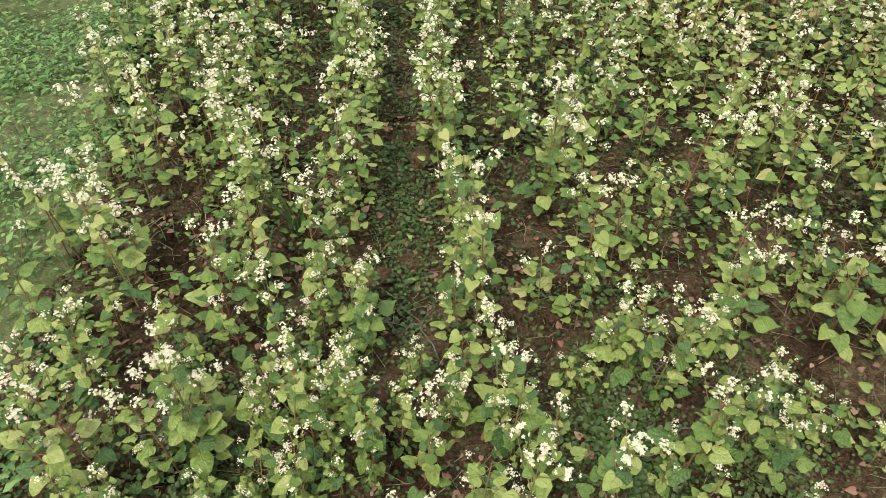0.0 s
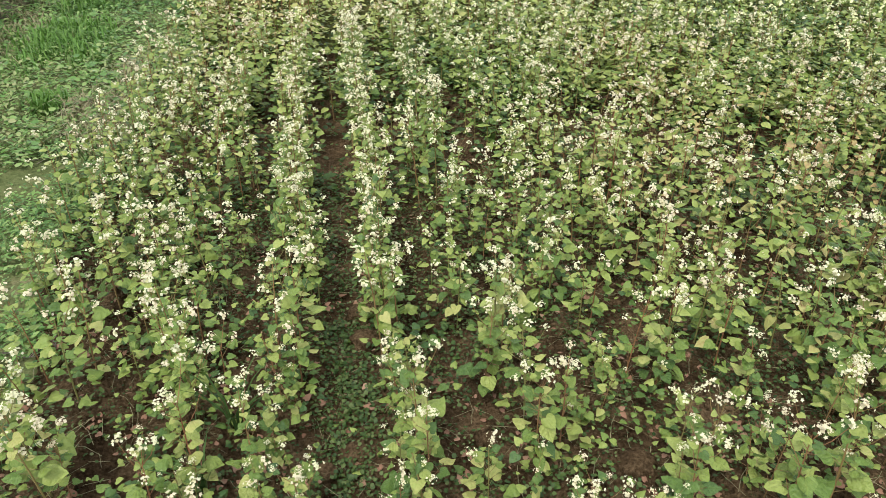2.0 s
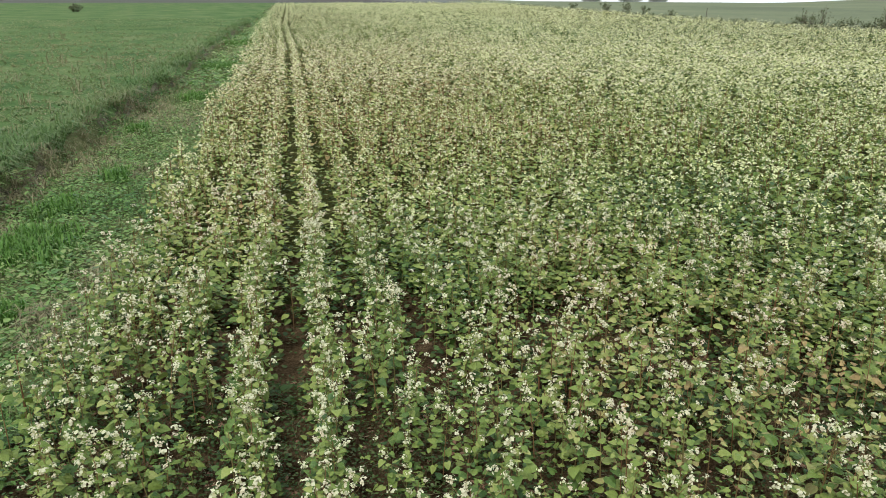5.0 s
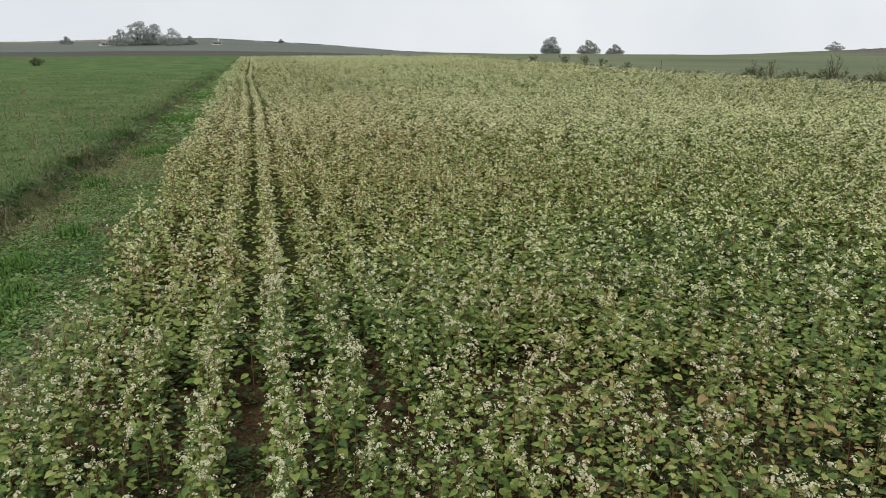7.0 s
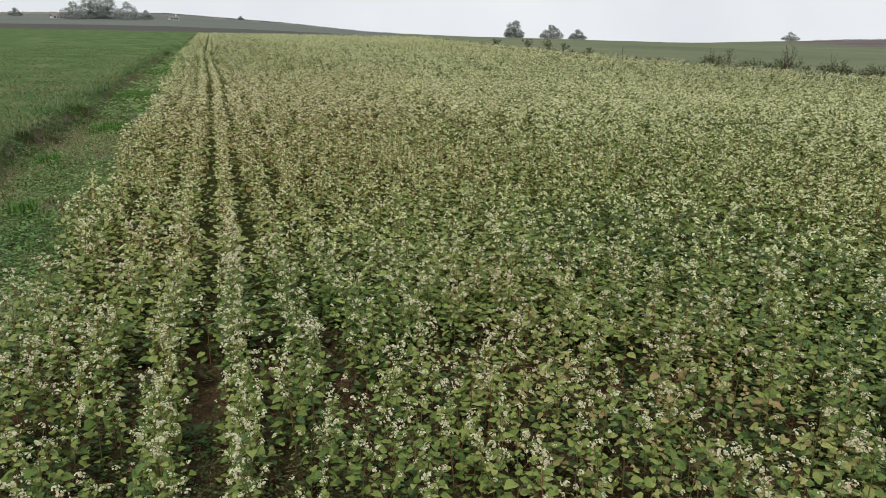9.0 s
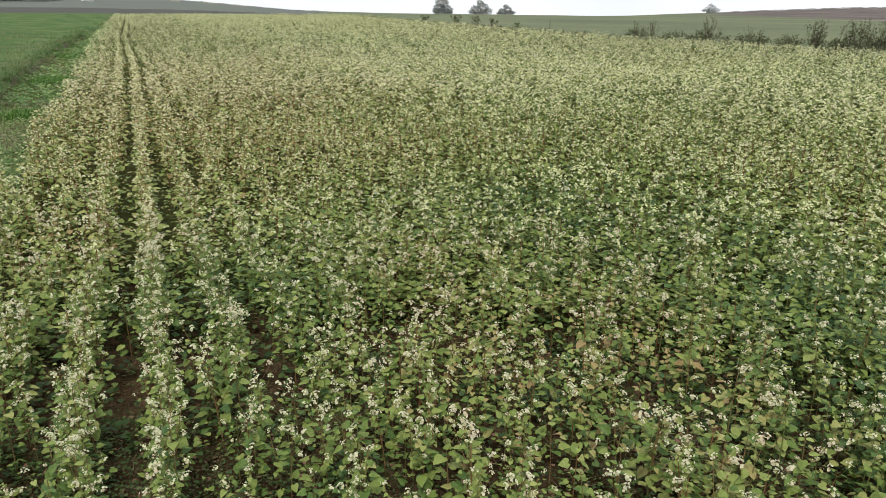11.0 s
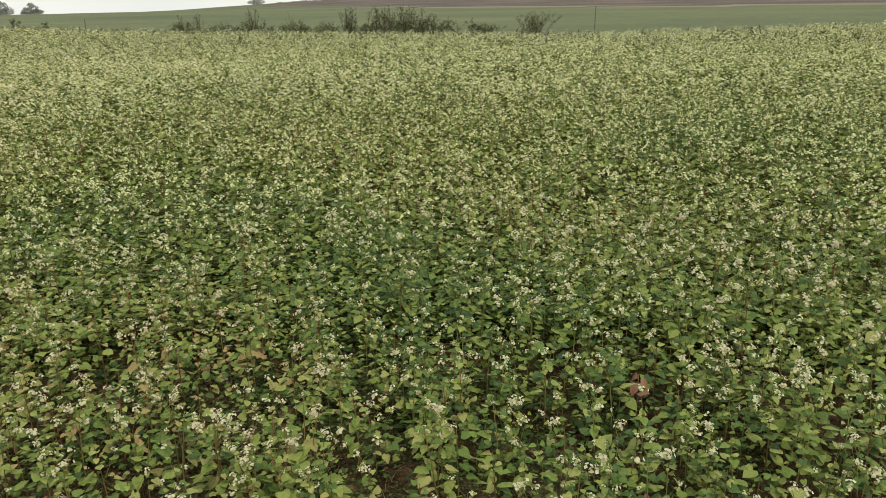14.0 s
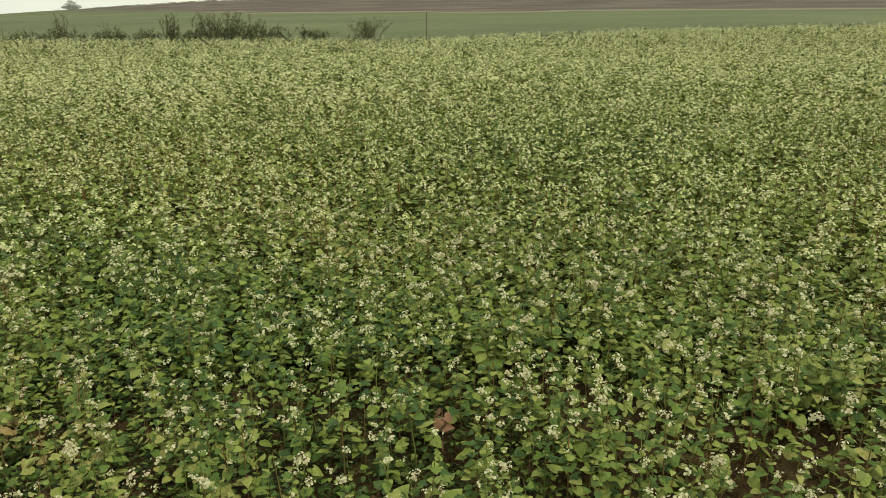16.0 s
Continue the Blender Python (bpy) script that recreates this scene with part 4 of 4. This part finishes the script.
def dry_twig(rng, px, py, length):
    pts = [Vector((length * (q - 0.5), rng.normal(0, 0.06) * length, 0.006 + 0.03 * length * rng.random_sample() * (1 + q))) for q in (0, 0.3, 0.65, 1.0)]
    parts = [(*tube(pts, [0.0030, 0.0026, 0.0020, 0.0010], 5), 0, 0.0)]
    for k in range(4):
        o = pts[1].lerp(pts[2], rng.random_sample()) if k % 2 else pts[2].lerp(pts[3], rng.random_sample())
        e = o + Vector((rng.uniform(0.1, 0.35), rng.choice([-1, 1]) * rng.uniform(0.1, 0.3), rng.uniform(0.0, 0.12))) * length
        parts.append((*tube([o, o.lerp(e, 0.5) + Vector((0, 0, 0.01 * length)), e], [0.0016, 0.0013, 0.0007], 4), 0, 0.0))
    v, f, m, t = joined(parts)
    ob = new("dry_twig", mesh_from("dry_twig", v, f, [M_TWIG], None, None, True))
    ob.matrix_basis = pose(px, py, float(land(px, py)) + 0.002, 0, 0, rng.uniform(0, 360))
    return tagged(ob, "thin branched grey twig lying dead on the soil", "twig", "dead twigs on the ground")


rng = np.random.RandomState(77)
for cx, cy, n, r in ((0.50, 0.96, 7, 0.08), (0.84, 0.82, 5, 0.08), (-1.18, 1.85, 8, 0.12), (0.02, 1.15, 3, 0.06), (1.98, 2.05, 4, 0.10), (-1.5, 3.2, 5, 0.2)):
    for k in range(n):
        dry_twig(rng, cx + rng.normal(0, r), cy + rng.normal(0, r), rng.uniform(0.07, 0.17))


# ---- hedge line, weeds and posts beyond the crop ----
def twiggy_shrub(rng, height, width, stems, leaf_n, leaf_size, label, name="shrub"):
    shrub = new(name)
    parts, lv = [], []
    for k in range(stems):
        a, out = rng.uniform(0, 6.283), rng.uniform(0.1, 1.0) * width
        base = Vector((rng.normal(0, width * 0.25), rng.normal(0, width * 0.25), -0.05))
        tip = base + Vector((math.cos(a) * out, math.sin(a) * out, height * rng.uniform(0.65, 1.05)))
        mid = base.lerp(tip, 0.5) + Vector((rng.normal(0, 0.1), rng.normal(0, 0.1), 0.06)) * width
        parts.append((*tube([base, mid, tip], [height * 0.011, height * 0.008, height * 0.004], 4), 0, 0.0))
        for b in range(7):
            q = rng.uniform(0.04, 0.98)
            o = (base.lerp(mid, q * 2) if q < 0.5 else mid.lerp(tip, q * 2 - 1))
            e = o + Vector((rng.normal(0, 0.5), rng.normal(0, 0.5), rng.uniform(0.3, 1.0))) * height * 0.22
            parts.append((*tube([o, e], [height * 0.005, height * 0.003], 3), 0, 0.0))
            for c in range(max(1, leaf_n // (stems * 7))):
                lv.append(o.lerp(e, rng.uniform(0.2, 1.1)) + Vector(rng.normal(0, height * 0.05, 3)))
    v, f, m, t = joined(parts)
    br = new("stem", mesh_from("stem", v, f, [M_BARK]))
    br.parent = shrub
    lf = leaf_far()
    v, f, m, t = joined([(moved(lf[0], leaf_matrix(p, rng.uniform(0, 6.28), rng.uniform(-1, 1), rng.uniform(-1, 1), leaf_size * rng.uniform(0.6, 1.3))), lf[1], 0, rng.random_sample()) for p in lv])
    fo = new("foliage", mesh_from("foliage", v, f, [M_HAZED_SHRUB], None, np.c_[np.zeros(len(v)), t]))
    fo.parent = shrub
    return tagged(shrub, label, "shrub", "shrubs along the field edge")


def by_angle(az, r):
    x, y = r * math.sin(radians(az)), r * math.cos(radians(az))
    return x, y, float(land(x, y))


for az, r, h, w, stems, leaves, label in (
        (48.6, 31, 1.15, 0.35, 9, 220, "upright bare-twigged shrub at the field edge"), (51.2, 31, 1.15, 0.75, 14, 500, "broad dark twiggy shrub at the field edge"), (52.8, 31, 1.20, 0.8, 15, 560, "broad dark twiggy shrub at the field edge"),
        (54.6, 31, 0.95, 0.55, 11, 300, "dark twiggy shrub at the field edge"), (62.4, 31, 1.0, 0.9, 14, 420, "spreading half-bare shrub at the field edge"), (47.0, 31, 0.7, 0.4, 9, 260, "low dark bush at the field edge"),
        (41.8, 34, 1.25, 0.35, 7, 90, "tall sparse shrub at the field edge"), (37.8, 36, 1.0, 0.25, 5, 50, "thin leaning weed stalk at the field edge"), (36.9, 36, 0.9, 0.3, 5, 60, "thin leaning weed stalk at the field edge"), (44.6, 33, 0.9, 0.3, 6, 70, "thin sparse shrub at the field edge"),
        (24.9, 64, 0.75, 0.5, 9, 60, "thin wispy weed stalks beside the crop"), (26.1, 60, 0.6, 0.5, 8, 50, "thin wispy weed stalks beside the crop"), (23.4, 66, 0.8, 0.5, 9, 60, "thin wispy weed stalks beside the crop"), (21.0, 72, 0.6, 0.5, 7, 50, "thin wispy weed stalks beside the crop"), (28.0, 50, 0.6, 0.4, 6, 40, "thin wispy weed stalks beside the crop")):
    sh = twiggy_shrub(rng, h, w, int(stems * 1.7), int(leaves * 3.4), 0.050 if r < 40 else 0.12, label)
    sh.location = by_angle(az, r)

# low bushy growth between the shrubs
for k in range(26):
    az = 36.5 + k * 0.92 + rng.uniform(-0.4, 0.4)
    sh = twiggy_shrub(rng, rng.uniform(0.50, 0.74), rng.uniform(0.45, 0.75), 11, 560, 0.052, "low leafy bush at the field edge")
    sh.location = by_angle(az, np.interp(az, [36, 48, 60], [36.5, 31.5, 31.2]))

# ragged strip of tall weeds along the crop's far side
yy = rng.uniform(-14, 78, 1700)
xx = np.interp(yy, *RIGHT_EDGE) + 0.15 + np.abs(rng.normal(0, 0.6, len(yy)))
ok = bumps(xx, yy, 0.9, 81) > rng.uniform(-0.8, 0.2, len(xx))
scatter("edge_weeds", "tall dark weeds along the far side of the crop", "weed", [tuft_template(rng, 14, 0.33, 0.016, 1.3) for _ in range(6)], xx[ok], yy[ok], M_HAZED_SHRUB, rng, 0.6, 1.5)

def field_post(az, r, h):
    bm = bmesh.new()
    bmesh.ops.create_cone(bm, cap_ends=True, segments=9, radius1=0.024, radius2=0.019, depth=h + 0.3)
    bmesh.ops.bevel(bm, geom=[e for e in bm.edges if e.calc_face_angle(0) > 1.0], offset=0.008, segments=1, affect="EDGES")
    for v in bm.verts:
        v.co.z += (h - 0.3) / 2
        v.co.x += 0.03 * v.co.z
    me = bpy.data.meshes.new("fence_post")
    bm.to_mesh(me)
    bm.free()
    me.materials.append(M_WOOD)
    ob = new("fence_post", me)
    ob.location = by_angle(az, r)
    return tagged(ob, "slim weathered wooden post standing at the field edge", "post", "posts along the field edge")


for az, r, h in ((66.8, 31, 1.15), (30.4, 50, 0.65)):
    field_post(az, r, h)


# ---- trees, houses and far crops ----
def crown_mesh(rng, lobes, count, size, mat, name="crown"):
    lf, parts = leaf_far(), []
    weights = np.array([l[3] ** 2 for l in lobes])
    for k in rng.choice(len(lobes), count, p=weights / weights.sum()):
        cx, cy, cz, r, squash = lobes[k]
        d = Vector(rng.normal(0, 1, 3)).normalized() * r * rng.uniform(0.55, 1.08)
        parts.append((moved(lf[0], leaf_matrix((cx + d.x, cy + d.y, cz + d.z * squash), rng.uniform(0, 6.28), rng.uniform(-1.2, 1.2), rng.uniform(-1.2, 1.2), size * rng.uniform(0.5, 1.4))), lf[1], 0, rng.random_sample()))
    v, f, m, t = joined(parts)
    return new(name, mesh_from(name, v, f, [mat], None, np.c_[np.zeros(len(v)), t]))


def tree(rng, height, lobes, trunk, count, size, label):
    """Lobes in shares of the height: x, y, z, radius, flatness."""
    ob = new("tree")
    parts = [(*tube([(0, 0, -0.5), (trunk * 0.3, 0, height * 0.3), (0, trunk * 0.2, height * 0.72)], [trunk, trunk * 0.75, trunk * 0.25], 8), 0, 0.0)]
    lobes = [(a * height, b * height, c * height, r * height, q) for a, b, c, r, q in lobes]
    for a, b, c, r, q in lobes:
        parts.append((*tube([(0, 0, height * 0.28), (a * 0.6, b * 0.6, c * 0.8), (a, b, c)], [trunk * 0.5, trunk * 0.3, trunk * 0.1], 5), 0, 0.0))
    v, f, m, t = joined(parts)
    new("trunk", mesh_from("trunk", v, f, [M_BARK], None, None, True)).parent = ob
    crown_mesh(rng, lobes, count, size, M_HAZED_TREE).parent = ob
    return tagged(ob, label, "tree")


ROUND = [(0.0, 0, 0.14, 0.24, 0.6), (-0.10, 0, 0.40, 0.22, 0.9), (0.16, 0.05, 0.36, 0.22, 0.8), (0.02, -0.05, 0.68, 0.25, 0.9), (-0.22, 0.05, 0.24, 0.16, 0.8), (0.25, 0, 0.20, 0.17, 0.7), (0.08, 0.05, 0.86, 0.13, 0.9)]
LOW = [(0.05, 0, 0.14, 0.40, 0.4), (-0.28, 0, 0.40, 0.25, 0.9), (0.10, 0, 0.52, 0.30, 0.9), (0.0, 0.1, 0.80, 0.18, 0.9), (0.42, 0, 0.30, 0.22, 0.8), (-0.48, 0, 0.25, 0.18, 0.8)]
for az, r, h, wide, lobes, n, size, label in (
        (22.2, 350, 8.4, 1.5, ROUND, 800, 0.75, "round tree standing on the skyline, leaves painted pale for haze"), (25.1, 350, 7.2, 1.25, LOW, 800, 0.75, "broad low tree standing on the skyline, leaves painted pale for haze"), (27.0, 350, 5.2, 1.25, LOW, 600, 0.7, "small open tree standing on the skyline"),
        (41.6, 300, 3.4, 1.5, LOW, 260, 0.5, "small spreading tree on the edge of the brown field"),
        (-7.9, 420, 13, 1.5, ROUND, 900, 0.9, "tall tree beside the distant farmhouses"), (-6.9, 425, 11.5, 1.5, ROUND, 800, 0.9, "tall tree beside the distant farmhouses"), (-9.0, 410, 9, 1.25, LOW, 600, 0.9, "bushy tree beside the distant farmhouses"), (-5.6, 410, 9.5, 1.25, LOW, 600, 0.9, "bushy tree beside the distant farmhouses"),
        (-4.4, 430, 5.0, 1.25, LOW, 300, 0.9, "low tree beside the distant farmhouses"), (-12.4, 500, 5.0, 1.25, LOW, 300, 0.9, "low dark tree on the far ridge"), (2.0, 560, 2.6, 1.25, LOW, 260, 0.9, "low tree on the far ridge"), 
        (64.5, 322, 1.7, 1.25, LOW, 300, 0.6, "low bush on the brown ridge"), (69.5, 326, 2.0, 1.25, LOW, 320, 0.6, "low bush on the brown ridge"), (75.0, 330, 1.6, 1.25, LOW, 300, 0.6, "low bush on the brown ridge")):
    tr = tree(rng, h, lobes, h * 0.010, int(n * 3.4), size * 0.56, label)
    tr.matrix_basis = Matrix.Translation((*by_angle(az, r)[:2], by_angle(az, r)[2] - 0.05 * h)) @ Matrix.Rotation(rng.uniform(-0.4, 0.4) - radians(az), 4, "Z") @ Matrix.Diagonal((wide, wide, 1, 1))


def box(bm, x0, x1, y0, y1, z0, z1):
    m = Matrix.LocRotScale(((x0 + x1) / 2, (y0 + y1) / 2, (z0 + z1) / 2), None, (x1 - x0, y1 - y0, z1 - z0))
    bmesh.ops.create_cube(bm, size=1, matrix=m)


def part(name, bm, mat, parent, label=""):
    me = bpy.data.meshes.new(name)
    bm.to_mesh(me)
    bm.free()
    me.materials.append(mat)
    ob = new(name, me)
    ob.parent = parent
    return tagged(ob, label)


def farmhouse(w, d, h, rise, label):
    ob = new("farmhouse")
    bm = bmesh.new()
    box(bm, -w / 2, w / 2, -d / 2, d / 2, -2.5, h)
    part("wall", bm, M_WALLPAINT, ob)
    bm = bmesh.new()
    o = 0.45
    v = [bm.verts.new(q) for q in ((-w / 2 - o, -d / 2 - o, h), (w / 2 + o, -d / 2 - o, h), (w / 2 + o, d / 2 + o, h), (-w / 2 - o, d / 2 + o, h), (-w / 2 - o, 0, h + rise), (w / 2 + o, 0, h + rise))]
    for q in ((0, 1, 5, 4), (2, 3, 4, 5), (1, 2, 5), (3, 0, 4), (3, 2, 1, 0)):
        bm.faces.new([v[i] for i in q])
    roof = part("roof", bm, M_ROOF, ob)
    bm = bmesh.new()
    box(bm, w * 0.2, w * 0.2 + 0.6, -0.3, 0.3, h + rise * 0.5, h + rise + 0.7)
    part("chimney", bm, M_WALLPAINT, roof)
    for k in (-0.3, 0.0, 0.3):
        bm = bmesh.new()
        box(bm, k * w - 0.5, k * w + 0.5, -d / 2 - 0.06, -d / 2 + 0.05, h * 0.35, h * 0.8)
        part("window", bm, M_GLASSY, ob)
    return tagged(ob, label, "house", "distant farmhouses")


for az, r, w, d, h, rise, turn in ((-10.0, 430, 5, 4, 1.5, 1.0, 20), (-4.5, 432, 5, 4, 1.4, 1.0, -10), (-2.6, 436, 5, 4, 1.4, 0.9, 15)):
    hs = farmhouse(w, d, h, rise, "white-walled farmhouse with a dark pitched roof")
    px, py, pz = by_angle(az, r)
    hs.matrix_basis = pose(px, py, pz - 0.2, 0, 0, -az + turn)

# rough growth between the far fields
az, s = rng.uniform(-45, 13, 1200), rng.uniform(0.95, 1.01, 1200)
rr = 95 + s * (np.interp(az, *RIDGE_R) - 95)
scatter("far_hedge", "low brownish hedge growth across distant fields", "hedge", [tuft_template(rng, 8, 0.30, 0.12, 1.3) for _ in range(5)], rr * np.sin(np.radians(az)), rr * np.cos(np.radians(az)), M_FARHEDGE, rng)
az = rng.uniform(43, 100, 1100)
rr = 95 + (1.0 + rng.normal(0, 0.008, len(az))) * (np.interp(az, *RIDGE_R) - 95)
scatter("far_hedge", "low brown growth along the top of the far hillside", "hedge", [tuft_template(rng, 5, 0.26, 0.25, 1.8) for _ in range(5)], rr * np.sin(np.radians(az)), rr * np.cos(np.radians(az)), M_HEDGE, rng, 0.4, 1.4)
dark = twiggy_shrub(rng, 0.45, 0.5, 10, 420, 0.09, "small dark bushy weed standing alone in the meadow", "meadow_bush")
dark.location = (-13.1, 51.9, float(land(-13.1, 51.9)))
tagged(dark, category="bush", group="lone meadow plants")


# a withered reddish plant among the buckwheat
def withered_plant(rng, px, py):
    ob = new("withered_plant")
    v, f = tube([(0, 0, 0), (0.004, 0.0, 0.10), (0.008, 0.004, 0.21)], [0.003, 0.0025, 0.0015], 5)
    new("stem", mesh_from("stem", v, f, [M_RUST], None, None, True)).parent = ob
    for k in range(7):
        lf = new("leaf", mesh_from("leaf", *leaf_fine(0.6, 0.5, 0.1, 0.10), [M_RUST], None, None, True))
        lf.parent = ob
        lf.matrix_basis = leaf_matrix((0.012 * math.cos(k * 2.3), 0.012 * math.sin(k * 2.3), 0.12 + 0.012 * k), k * 2.3, rng.uniform(-0.7, 0.4), rng.uniform(-0.9, 0.9), rng.uniform(0.030, 0.046))
    ob.location = (px, py, float(land(px, py)))
    return tagged(ob, "withered plant with curled reddish-brown leaves", "plant")


withered_plant(rng, 2.89, 0.83)
